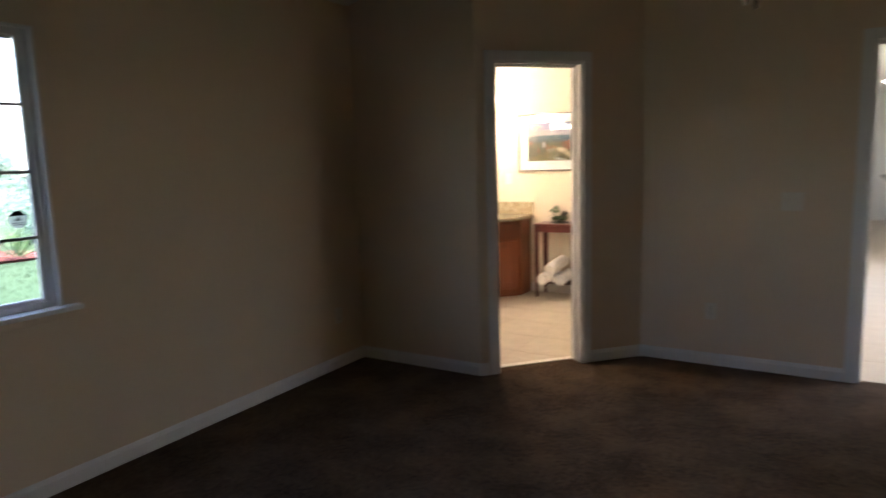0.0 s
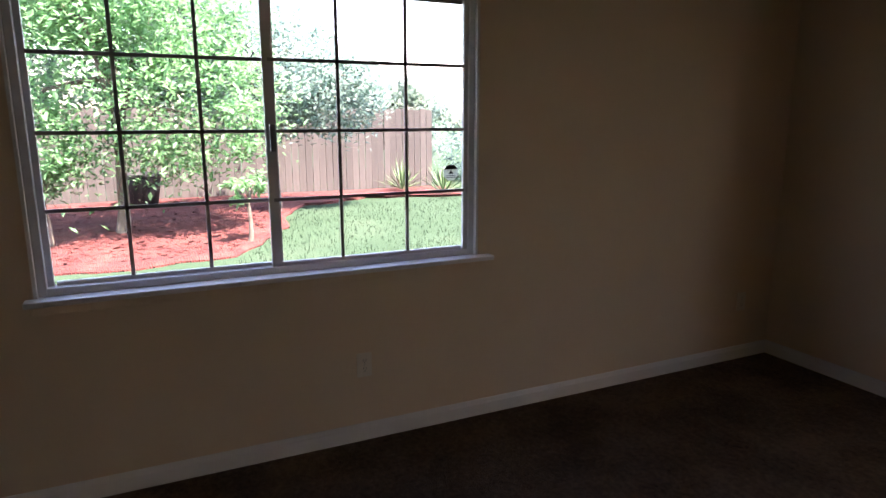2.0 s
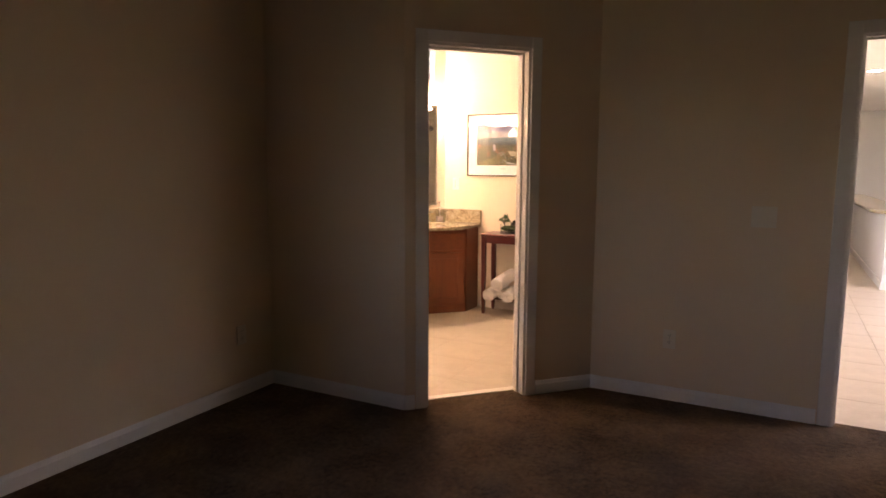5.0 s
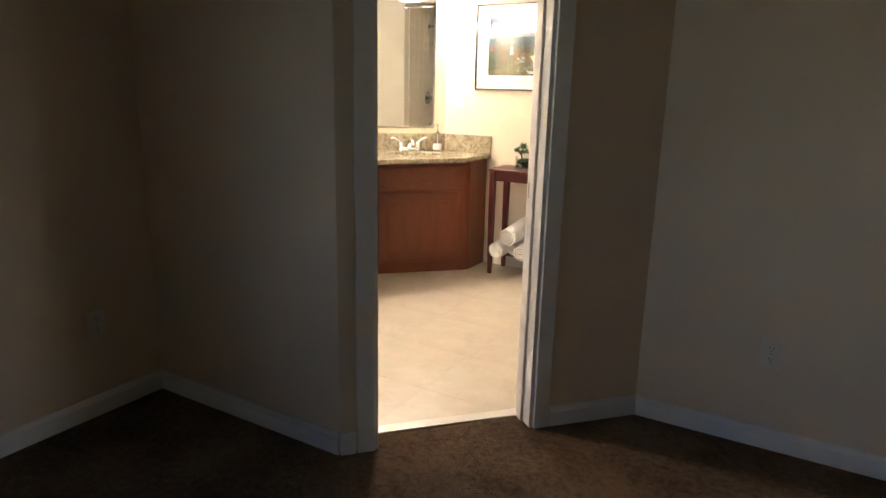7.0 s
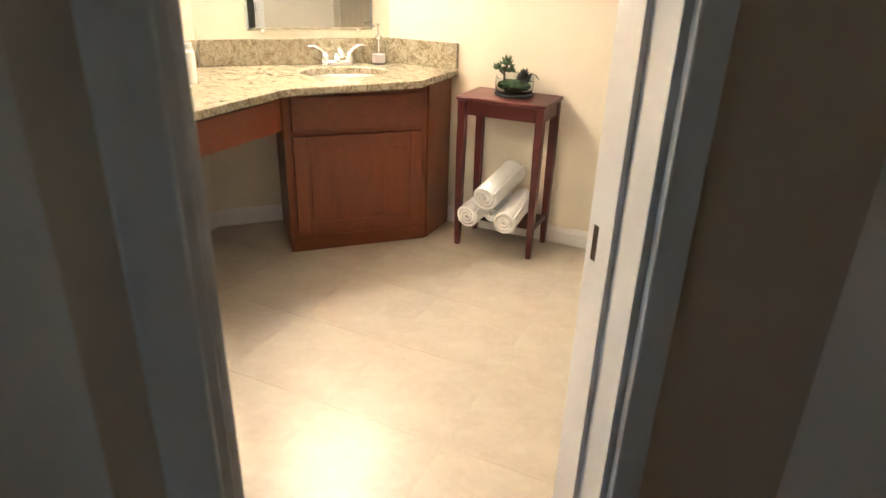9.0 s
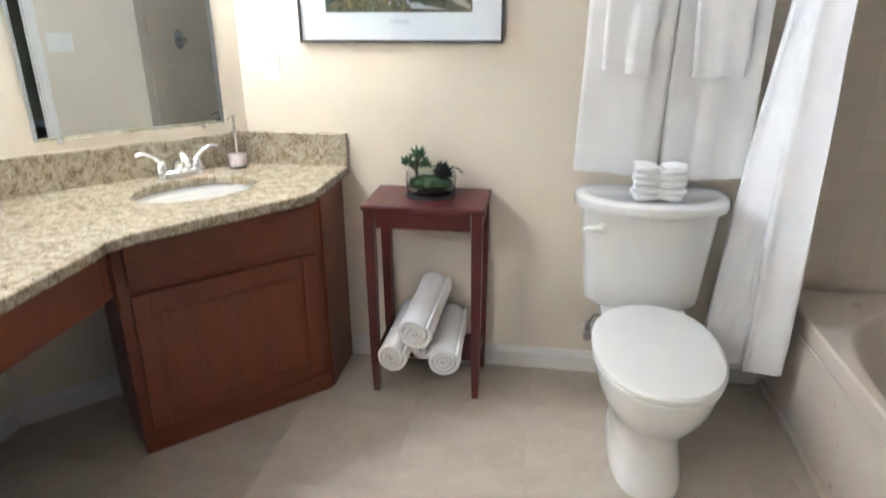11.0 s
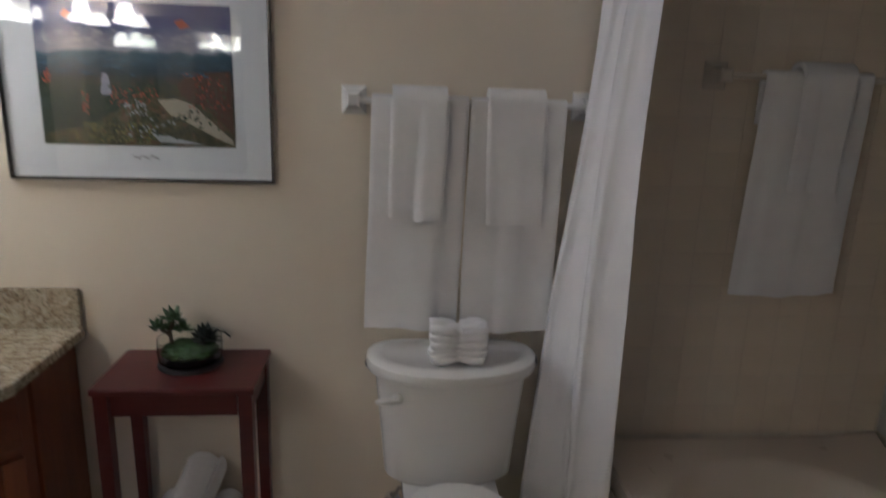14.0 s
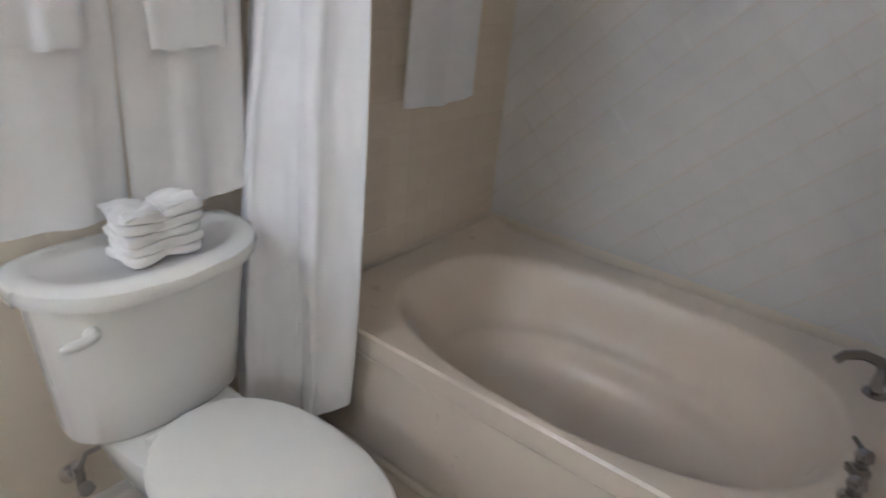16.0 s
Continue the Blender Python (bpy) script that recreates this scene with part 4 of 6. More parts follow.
def vanity_light(m, label):
    """A two-lamp bath bar; x along the wall, looking along -y, z at the bar."""
    v = thing("vanity_light", label, "wall lamp", group="vanity lights")
    v.matrix_world = m
    plate_ = part("backplate", moved(lathe([(0.078, 0.002), (0.079, 0.008), (0.074, 0.013), (0.066, 0.015), (0.064, 0.02), (0.052, 0.030), (0.034, 0.037), (0.012, 0.040)], n=36), pose(0, 0, 0.01, 90)), M_FIXTURE, v, smooth=True)
    part("hub", moved(lathe([(0.02, 0.036), (0.021, 0.046), (0.014, 0.056), (0.004, 0.06)], n=20), pose(0, 0, -0.012, 90)), M_FIXTURE, plate_, "polished round hub", True)
    part("stem", tube([(0, -0.02, 0.0), (0, -0.09, 0.0)], 0.011, 12), M_NICKEL, v, smooth=True)
    part("bar", tube([(-0.135, -0.09, 0.0), (0.135, -0.12, 0.0)], 0.0085, 12), M_NICKEL, v, smooth=True)
    part("knob", lathe([(0.004, -0.03), (0.012, -0.024), (0.015, -0.012), (0.012, 0), (0.004, 0.004)], (0, -0.09, 0), 14), M_NICKEL, v, smooth=True)
    for sx in (-1, 1):
        x = 0.125 * sx
        part("end_knob", lathe([(0.003, -0.012), (0.010, -0.008), (0.013, 0.0), (0.010, 0.008), (0.003, 0.012)], (x + 0.006 * sx, -0.105 - 0.015 * sx, 0.004), 14), M_FIXTURE, v, smooth=True)
        part("socket_cup", lathe([(0.008, 0.012), (0.012, 0.0), (0.03, -0.022), (0.036, -0.045), (0.034, -0.046)], (x, -0.105 - 0.014 * sx, 0), 22), M_FIXTURE, v, smooth=True)
        sh = lathe([(0.033, -0.045), (0.042, -0.065), (0.05, -0.10), (0.062, -0.14), (0.078, -0.165), (0.074, -0.165), (0.058, -0.14), (0.046, -0.10), (0.038, -0.065), (0.03, -0.05)], (x, -0.105 - 0.014 * sx, 0), 28, False, False)
        part("shade", sh, M_SHADE, v, "glowing white bell glass shade", True)
    return v


mid = kpt(0.572, 0)
vanity_light(Matrix.Translation((mid[0], mid[1], 2.075)) @ pose(0, 0, 0, 0, 0, math.degrees(SINK_TURN)), "nickel two-lamp vanity light with lit bell shades")
vanity_light(Matrix.Translation((-2.86, 3.625, 2.09)) @ pose(0, 0, 0, 0, 0, 180), "nickel two-lamp vanity light with lit bell shades")
mirror("wall_mirror", pose(-2.05, 3.625, 0, 0, 0, 180), 1.0, 0.993, 1.985, "clear mirror on the wall beside the open door")


def transom():
    w = thing("window_2", "small high two-pane window over the mirror", "window", kind="structure")
    w.matrix_world = along(kpt(0.226, 0), kpt(0.851, 0))
    ww, z0, z1 = 0.625, 2.186, 2.52
    f, y0, y1 = 0.018, 0.04, 0.075
    part("lining", box(0, 0.008, -0.001, 0.12, z0, z1), M_BATHWALL, w)
    part("lining", box(ww - 0.008, ww, -0.001, 0.12, z0, z1), M_BATHWALL, w)
    fr = part("window_frame", box(0.008, 0.008 + f, y0, y1, z0, z1, 0.002), M_TRIM, w)
    part("frame_bar", box(ww - 0.008 - f, ww - 0.008, y0, y1, z0, z1, 0.002), M_TRIM, fr)
    part("frame_bar", box(0.008 + f, ww - 0.008 - f, y0, y1, z0, z0 + f, 0.002), M_TRIM, fr)
    part("frame_bar", box(0.008 + f, ww - 0.008 - f, y0, y1, z1 - f, z1, 0.002), M_TRIM, fr)
    part("mullion", box(ww / 2 - 0.012, ww / 2 + 0.012, y0 + 0.004, y1 - 0.004, z0 + f, z1 - f, 0.002), M_TRIM, w)
    for a, b in ((0.03, ww / 2 - 0.012), (ww / 2 + 0.012, ww - 0.03)):
        p = part("pane", box(a - 0.003, b + 0.003, 0.056, 0.059, z0 + f - 0.003, z1 - f + 0.003), M_GLASS, w)
        p.visible_shadow = False
    return w


transom()


# ---------------------------------------------------------------- things on the worktop
def pillar_candle(x, y, r, h):
    c = thing("pillar_candle", "thick white pillar candle on the worktop", "candle", (x, y, CZ), group="candles")
    part("wax", lathe([(r * 0.97, 0), (r, 0.008), (r, h - 0.012), (r * 0.96, h - 0.003), (r * 0.86, h), (r * 0.8, h - 0.008), (r * 0.1, h - 0.014)], n=30), M_WAX, c, smooth=True)
    part("wick", tube([(0, 0, h - 0.014), (0.001, 0, h + 0.004)], 0.0015, 6), M_DARK, c)


pillar_candle(-2.832, 5.14, 0.062, 0.132)
pillar_candle(-2.976, 5.295, 0.045, 0.14)
pillar_candle(-3.0, 5.09, 0.055, 0.2)


def leaf_tuft(bm, at, n, length, width, spread=(0.3, 1.2), rng=None):
    """Pointed fleshy leaves round a centre."""
    for i in range(n):
        az = i * 2.399 + rng.uniform(-0.2, 0.2)
        el = spread[0] + (spread[1] - spread[0]) * (i / max(1, n - 1))
        d = Vector((math.cos(az) * math.cos(el), math.sin(az) * math.cos(el), math.sin(el)))
        s = Vector((-math.sin(az), math.cos(az), 0))
        up = d.cross(s).normalized()
        ln = length * rng.uniform(0.8, 1.15)
        p = Vector(at)
        pts = [p, p + d * ln * 0.55 + s * width, p + d * ln, p + d * ln * 0.55 - s * width, p + d * ln * 0.5 - up * width * 0.7]
        v = [bm.verts.new(q) for q in pts]
        for tri in ((0, 1, 4), (1, 2, 4), (2, 3, 4), (3, 0, 4), (0, 3, 2), (0, 2, 1)):
            bm.faces.new([v[k] for k in tri])
    return bm


def potted_plant():
    rng = random.Random(5)
    p = thing("potted_plant", "green leafy plant in a dark green pot on the worktop", "plant", (-2.72, 4.795, CZ))
    part("pot", lathe([(0.045, 0), (0.05, 0.01), (0.062, 0.12), (0.066, 0.125), (0.06, 0.125), (0.055, 0.11)], n=22, cap1=True), Mat("dark green glaze", (0.012, 0.03, 0.02), 0.25).m, p, smooth=True)
    part("leaves", leaf_tuft(bmesh.new(), (0, 0, 0.11), 34, 0.13, 0.012, (0.2, 1.4), rng), M_SUCC, p)


potted_plant()


# ---------------------------------------------------------------- framed print
def framed_print():
    x0, x1, z0, z1 = -2.188, -1.448, 1.284, 1.868
    f = thing("framed_print", "coastal landscape print, pale mat, thin dark metal frame", "picture", ((x0 + x1) / 2, BY, (z0 + z1) / 2))
    w, h, t = (x1 - x0) / 2, (z1 - z0) / 2, 0.0085
    part("backing", box(-w + 0.004, w - 0.004, -0.012, -0.001, -h + 0.004, h - 0.004), M_MAT, f, "pale mat board")
    fr = part("frame", box(-w, w, -0.022, -0.0005, h - t, h, 0.003), M_FRAME, f)
    part("frame_bar", box(-w, w, -0.022, -0.0005, -h, -h + t, 0.003), M_FRAME, fr)
    part("frame_bar", box(-w, -w + t, -0.022, -0.0005, -h + t, h - t, 0.003), M_FRAME, fr)
    part("frame_bar", box(w - t, w, -0.022, -0.0005, -h + t, h - t, 0.003), M_FRAME, fr)
    pw, pz0, pz1 = 0.264, 1.386 - (z0 + z1) / 2, 1.776 - (z0 + z1) / 2
    pr = part("print", box(-pw - 0.003, pw - 0.003, -0.0135, -0.0122, pz0, pz1), M_PRINT, f, "printed coastal scene in blues and greens")

    def blob(pts, mat, y=-0.0142):
        part("patch", moved(prism(pts, 0, 0.0004), Matrix.Translation((0, y, 0)) @ pose(0, 0, 0, 90)), mat, pr)

    uv = lambda u, v: (-pw - 0.003 + 2 * pw * u, pz1 + (pz0 - pz1) * v)
    # broad shapes: dark headlands, rust-coloured slope, pale track
    blob([uv(*p) for p in ((0.0, 0.52), (0.08, 0.55), (0.2, 0.53), (0.33, 0.58), (0.46, 0.56), (0.5, 0.62), (0.42, 0.72), (0.25, 0.86), (0.0, 0.93))], M_INK4, -0.0138)
    blob([uv(*p) for p in ((0.7, 0.56), (0.78, 0.47), (0.99, 0.45), (0.99, 0.9), (0.86, 0.72), (0.74, 0.65))], M_INK5, -0.0138)
    blob([uv(*p) for p in ((0.6, 0.665), (0.7, 0.655), (0.78, 0.69), (0.99, 0.95), (0.99, 0.985), (0.9, 0.93), (0.76, 0.83), (0.66, 0.77))], M_INK1)
    blob([uv(*p) for p in ((0.55, 0.9), (0.72, 0.95), (0.85, 0.985), (0.6, 0.97))], M_INK3)
    blob([uv(*p) for p in ((0.14, 0.10), (0.17, 0.06), (0.2, 0.10), (0.17, 0.13))], M_INK2)
    blob([uv(*p) for p in ((0.2, 0.085), (0.27, 0.12), (0.21, 0.125))], M_INK6)
    blob([uv(*p) for p in ((0.71, 0.12), (0.75, 0.10), (0.79, 0.15), (0.74, 0.17))], M_INK2)
    blob([uv(*p) for p in ((0.31, 0.64), (0.318, 0.53), (0.33, 0.49), (0.35, 0.49), (0.36, 0.54), (0.365, 0.64))], M_INK7)
    # brushwork: small strokes, zone by zone (u, v range, count, material, length)
    prng = random.Random(17)
    zones = (("cloud_strokes", (0.02, 0.98), (0.19, 0.32), 40, M_INK7, 0.030), ("sea_strokes", (0.02, 0.98), (0.36, 0.50), 40, M_INK8, 0.026),
             ("flower_strokes", (0.36, 0.6), (0.59, 0.72), 46, M_INK2, 0.008), ("blossom_strokes", (0.43, 0.54), (0.67, 0.78), 22, M_INK3, 0.009),
             ("leaf_strokes", (0.03, 0.6), (0.56, 0.97), 110, M_INK9, 0.010), ("yellow_strokes", (0.13, 0.58), (0.84, 0.985), 90, M_INK6, 0.008),
             ("rust_strokes", (0.74, 0.98), (0.47, 0.74), 44, M_INK2, 0.008), ("slope_strokes", (0.68, 0.98), (0.5, 0.88), 50, M_INK9, 0.010),
             ("spire_strokes", (0.02, 0.06), (0.47, 0.58), 12, M_INK2, 0.009), ("spire_strokes", (0.215, 0.245), (0.6, 0.78), 14, M_INK2, 0.009),
             ("shadow_strokes", (0.52, 0.82), (0.74, 0.95), 46, M_INK4, 0.012), ("pale_strokes", (0.4, 0.68), (0.8, 0.95), 18, M_INK3, 0.010))
    for k, (nm, (u0, u1), (v0, v1), count, mat, size) in enumerate(zones):
        bm = bmesh.new()
        for i in range(count):
            cx, cz = uv(prng.uniform(u0, u1), prng.uniform(v0, v1))
            a = prng.gauss(0.0, 0.15) if k < 2 else prng.uniform(0, 3.14)
            ln, wd = size * prng.uniform(0.5, 1.2), size * (0.09 if k < 2 else prng.uniform(0.2, 0.45))
            d, e = Vector((math.cos(a), 0, math.sin(a))) * ln * 0.5, Vector((-math.sin(a), 0, math.cos(a))) * wd
            c = Vector((min(max(cx, -pw + 0.012), pw - 0.018), -0.0147 - 0.00005 * k, min(max(cz, pz0 + 0.008), pz1 - 0.008)))
            bm.faces.new([bm.verts.new(p) for p in (c - d, c - d * 0.4 - e, c + d * 0.5 - e * 0.8, c + d, c + d * 0.4 + e, c - d * 0.5 + e * 0.9)])
        tagged(part(nm, bm, mat, pr), kind="stuff")
    sig = [(-0.035 + 0.006 * i, -0.0140, -0.222 + 0.010 * math.sin(i * 2.1) * math.cos(i * 0.7)) for i in range(14)]
    part("signature", tube(sig, 0.0013, 5), M_PENCIL, f, "pencil signature")
    g = part("glazing", box(-w + t, w - t, -0.018, -0.0165, -h + t, h - t), M_PGLASS, f, "clear picture glass")
    g.visible_shadow = False
    return f


framed_print()


# ---------------------------------------------------------------- side table
def side_table():
    x0, x1, y0, y1, z = -1.912, -1.476, 5.895, 6.18, 0.757
    t = thing("side_table", "red mahogany side table with tapered legs", "table", ((x0 + x1) / 2, (y0 + y1) / 2, 0))
    w, d = (x1 - x0) / 2, (y1 - y0) / 2
    part("tabletop", box(-w, w, -d, d, z - 0.02, z, 0.006), M_MAHOG, t)
    e = 0.022
    for sy in (-1, 1):
        part("apron", box(-w + 0.05, w - 0.05, sy * (d - e) - 0.008, sy * (d - e) + 0.008, z - 0.085, z - 0.021), M_MAHOG, t)
    for sx in (-1, 1):
        part("apron", box(sx * (w - e) - 0.008, sx * (w - e) + 0.008, -d + 0.045, d - 0.045, z - 0.085, z - 0.021), M_MAHOG, t)
        for sy in (-1, 1):
            a, b = sx * (w - 0.026), sy * (d - 0.026)
            ring = lambda h, zz: [(a - h, b - h, zz), (a + h, b - h, zz), (a + h, b + h, zz), (a - h, b + h, zz)]
            part("leg", loft([ring(0.0115, 0), ring(0.0155, 0.16), ring(0.0185, 0.55), ring(0.0185, z - 0.021)]), M_MAHOG, t)
        part("stretcher", box(sx * (w - 0.026) - 0.007, sx * (w - 0.026) + 0.007, -d + 0.04, d - 0.04, 0.135, 0.165, 0.003), M_MAHOG, t)
    part("shelf", box(-w + 0.035, w - 0.035, -d + 0.055, d - 0.03, 0.138, 0.152, 0.003), M_MAHOG, t)
    return t


side_table()


def rolled_towel(x, y, z, r, length, tilt, turn):
    """A towel wound in a spiral; its axis runs along y."""
    turns, n = 3.2, 90
    outer, inner = [], []
    for i in range(n + 1):
        a = 2 * math.pi * turns * i / n
        rr = 0.010 + (r - 0.010) * i / n
        k = 1 + 0.03 * math.sin(2 * a + x * 40)
        outer.append((rr * k * math.cos(a), rr * k * math.sin(a)))
        q = max(0.003, rr - (r - 0.01) / turns * 0.80)
        inner.append((q * k * math.cos(a), q * k * math.sin(a)))
    bm = bmesh.new()
    rows = []
    steps = [0, 0.012, 0.03] + [0.03 + 0.94 * k / 36 for k in range(1, 36)] + [0.97, 0.988, 1]
    for j, v in enumerate(steps):
        e = min(j, len(steps) - 1 - j)
        sh = (0.955, 0.985, 1.0)[min(e, 2)]
        yy = (v - 0.5) * length
        row = []
        for p in outer:
            q = Vector((p[0] * 40, yy * 40, p[1] * 40))
            k = sh * (1 + 0.05 * noise.noise(q * 0.35 + Vector((x * 9, 0, 0))) + 0.02 * noise.noise(q * 1.6))
            row.append(bm.verts.new((p[0] * k, yy + 0.004 * noise.noise(q * 0.7), p[1] * k)))
        rows.append((row, [bm.verts.new((p[0], yy, p[1])) for p in inner]))
    for (o0, i0), (o1, i1) in zip(rows, rows[1:]):
        for k in range(n):
            bm.faces.new((o0[k], o0[k + 1], o1[k + 1], o1[k]))
            bm.faces.new((i0[k], i0[k + 1], i1[k + 1], i1[k]))
        bm.faces.new((o0[n], o1[n], i1[n], i0[n]))
    for o, i in (rows[0], rows[-1]):
        for k in range(n):
            bm.faces.new((o[k], o[k + 1], i[k + 1], i[k]))
    ob = solid("rolled_towel", bm, M_TERRY, "white rolled towel under the side table", "towel", True, group="rolled towels")
    ob.matrix_world = Matrix.Translation((x, y, z)) @ pose(0, 0, 0, tilt, 0, turn) @ pose(0, 0, 0, 0, 40, 0)
    return ob


rolled_towel(-1.795, 6.0, 0.216, 0.064, 0.34, 6, -3)
rolled_towel(-1.615, 5.99, 0.216, 0.064, 0.34, 4, 2)
rolled_towel(-1.706, 6.0, 0.332, 0.068, 0.35, 9, -4)
rolled_towel(-1.705, 6.04, 0.200, 0.045, 0.27, 0, 0)


def terrarium():
    rng = random.Random(9)
    t = thing("succulent_bowl", "glass bowl of moss and succulents on the side table", "plant", (-1.69, 6.07, 0.757))
    part("coaster", lathe([(0.09, 0), (0.093, 0.004), (0.09, 0.012), (0.085, 0.013)], n=32), M_BLACKPOT, t, "black base", True)
    bowl = lathe([(0.078, 0.0135), (0.088, 0.022), (0.092, 0.05), (0.09, 0.085), (0.088, 0.085), (0.0895, 0.05), (0.0855, 0.025), (0.076, 0.017)], n=36)
    part("bowl", bowl, M_BOTTLE, t, "clear glass bowl", True)
    bm = bmesh.new()
    bmesh.ops.create_icosphere(bm, subdivisions=4, radius=1)
    for v in bm.verts:
        k = 1 + 0.22 * noise.noise(v.co * 3.1) + 0.1 * noise.noise(v.co * 9)
        v.co = Vector((v.co.x * 0.078 * min(k, 1.08), v.co.y * 0.078 * min(k, 1.08), 0.045 + v.co.z * 0.024 * k))
    part("moss", bm, M_MOSS, t, "green moss", True)
    bm = tube([(-0.05, 0, 0.05), (-0.055, 0.0, 0.10), (-0.045, 0.005, 0.135)], 0.006, 8)
    part("stem", bm, M_BARK, t)
    part("stem", tube([(-0.055, 0, 0.09), (-0.08, -0.005, 0.11)], 0.005, 8), M_BARK, t)
    for x, y, z, s in ((-0.045, 0.005, 0.135, 1.0), (-0.085, -0.008, 0.112, 0.8), (-0.02, 0.0, 0.105, 0.75), (-0.06, 0.02, 0.10, 0.7)):
        part("rosette", leaf_tuft(bmesh.new(), (x, y, z), 18, 0.045 * s, 0.012 * s, (0.1, 1.35), rng), M_SUCC, t, "pale green rosette")
    part("dark_rosette", leaf_tuft(bmesh.new(), (0.045, 0.0, 0.075), 40, 0.05, 0.012, (-0.1, 1.5), rng), M_SUCC2, t, "dark rosette")
    part("tendril", tube([(0.05, 0.0, 0.08), (0.075, 0, 0.105), (0.1, 0, 0.1), (0.118, -0.004, 0.085)], 0.003, 6), M_SUCC2, t)
    return t


terrarium()


# ---------------------------------------------------------------- toilet
def toilet():
    cx = -0.915
    t = thing("toilet", "white two-piece toilet with a closed lid", "toilet", (cx, 0, 0))

    def egg(yc, a, bf, bb, z, n=36, pw=2.2):
        out = []
        for i in range(n):
            th = 2 * math.pi * i / n
            c, s = math.cos(th), math.sin(th)
            x = a * math.copysign(abs(c) ** (2 / pw), c)
            y = (bb if s > 0 else bf) * math.copysign(abs(s) ** (2 / pw), s)
            out.append((x, yc + y, z))
        return out

    body = [egg(5.70, 0.113, 0.248, 0.30, 0.0, pw=2.7), egg(5.70, 0.115, 0.25, 0.30, 0.02, pw=2.7), egg(5.70, 0.108, 0.24, 0.30, 0.06, pw=2.7), egg(5.71, 0.102, 0.225, 0.31, 0.14, pw=2.5),
            egg(5.70, 0.112, 0.235, 0.32, 0.20), egg(5.68, 0.150, 0.27, 0.32, 0.26), egg(5.665, 0.174, 0.295, 0.30, 0.32), egg(5.66, 0.184, 0.305, 0.30, 0.37), egg(5.66, 0.186, 0.306, 0.30, 0.39)]
    part("bowl", loft(body), M_PORC, t, smooth=True)
    shelf = [egg(6.03, 0.11, 0.20, 0.14, 0.24, pw=4), egg(6.03, 0.135, 0.22, 0.14, 0.32, pw=4), egg(6.03, 0.148, 0.225, 0.14, 0.375, pw=4), egg(6.03, 0.145, 0.22, 0.138, 0.3895, pw=4)]
    part("tank_shelf", loft(shelf), M_PORC, t, smooth=True)
    part("seat", loft([egg(5.655, 0.187, 0.30, 0.27, 0.3915), egg(5.655, 0.192, 0.306, 0.27, 0.395), egg(5.655, 0.192, 0.306, 0.27, 0.405), egg(5.655, 0.188, 0.30, 0.268, 0.41)]), M_SEAT, t, "white plastic seat", True)
    lid = [egg(5.652, 0.188, 0.303, 0.275, 0.4125), egg(5.652, 0.195, 0.31, 0.278, 0.416), egg(5.652, 0.195, 0.31, 0.278, 0.424), egg(5.652, 0.188, 0.302, 0.272, 0.432), egg(5.655, 0.17, 0.27, 0.24, 0.4355), egg(5.66, 0.08, 0.14, 0.12, 0.438)]
    part("lid", loft(lid), M_SEAT, t, "white plastic lid, closed", True)
    for sx in (-1, 1):
        part("hinge", tube([(sx * 0.05, 5.925, 0.405), (sx * 0.1, 5.925, 0.405)], 0.010, 12), M_SEAT, t, smooth=True)

    def tank(hw, y0, y1, z, bow, n=40):
        pts = []
        for i in range(n):
            th = 2 * math.pi * i / n
            c, s = math.cos(th), math.sin(th)
            x = hw * math.copysign(abs(c) ** 0.42, c)
            yc, hy = (y0 + y1) / 2, (y1 - y0) / 2
            y = yc + hy * math.copysign(abs(s) ** 0.5, s)
            if s < 0:
                y += bow * (x / hw) ** 2
            pts.append((x, y, z))
        return pts

    part("tank", loft([tank(0.185, 5.965, 6.15, 0.390, 0.035), tank(0.20, 5.955, 6.155, 0.405, 0.035), tank(0.213, 5.94, 6.16, 0.55, 0.045), tank(0.232, 5.915, 6.165, 0.752, 0.055)]), M_PORC, t, smooth=True)
    lid = [tank(0.240, 5.90, 6.17, 0.7525, 0.07), tank(0.258, 5.875, 6.175, 0.758, 0.085), tank(0.262, 5.868, 6.175, 0.775, 0.09), tank(0.258, 5.872, 6.172, 0.79, 0.09), tank(0.245, 5.89, 6.16, 0.798, 0.085), tank(0.215, 5.925, 6.14, 0.797, 0.07), tank(0.205, 5.935, 6.13, 0.792, 0.065)]
    part("tank_lid", loft(lid), M_PORC, t, "white porcelain tank lid", True)
    lev = part("flush_lever", moved(lathe([(0.016, 0), (0.016, 0.01), (0.01, 0.016)], n=16), Matrix.Translation((-0.165, 5.945, 0.70)) @ pose(0, 0, 0, 90)), M_SEAT, t, "white flush lever", True)
    part("lever_arm", tube([(-0.165, 5.928, 0.70), (-0.19, 5.918, 0.702), (-0.215, 5.92, 0.70), (-0.228, 5.925, 0.697)], [0.009, 0.011, 0.01, 0.006], 10), M_SEAT, lev, smooth=True)
    return t


toilet()


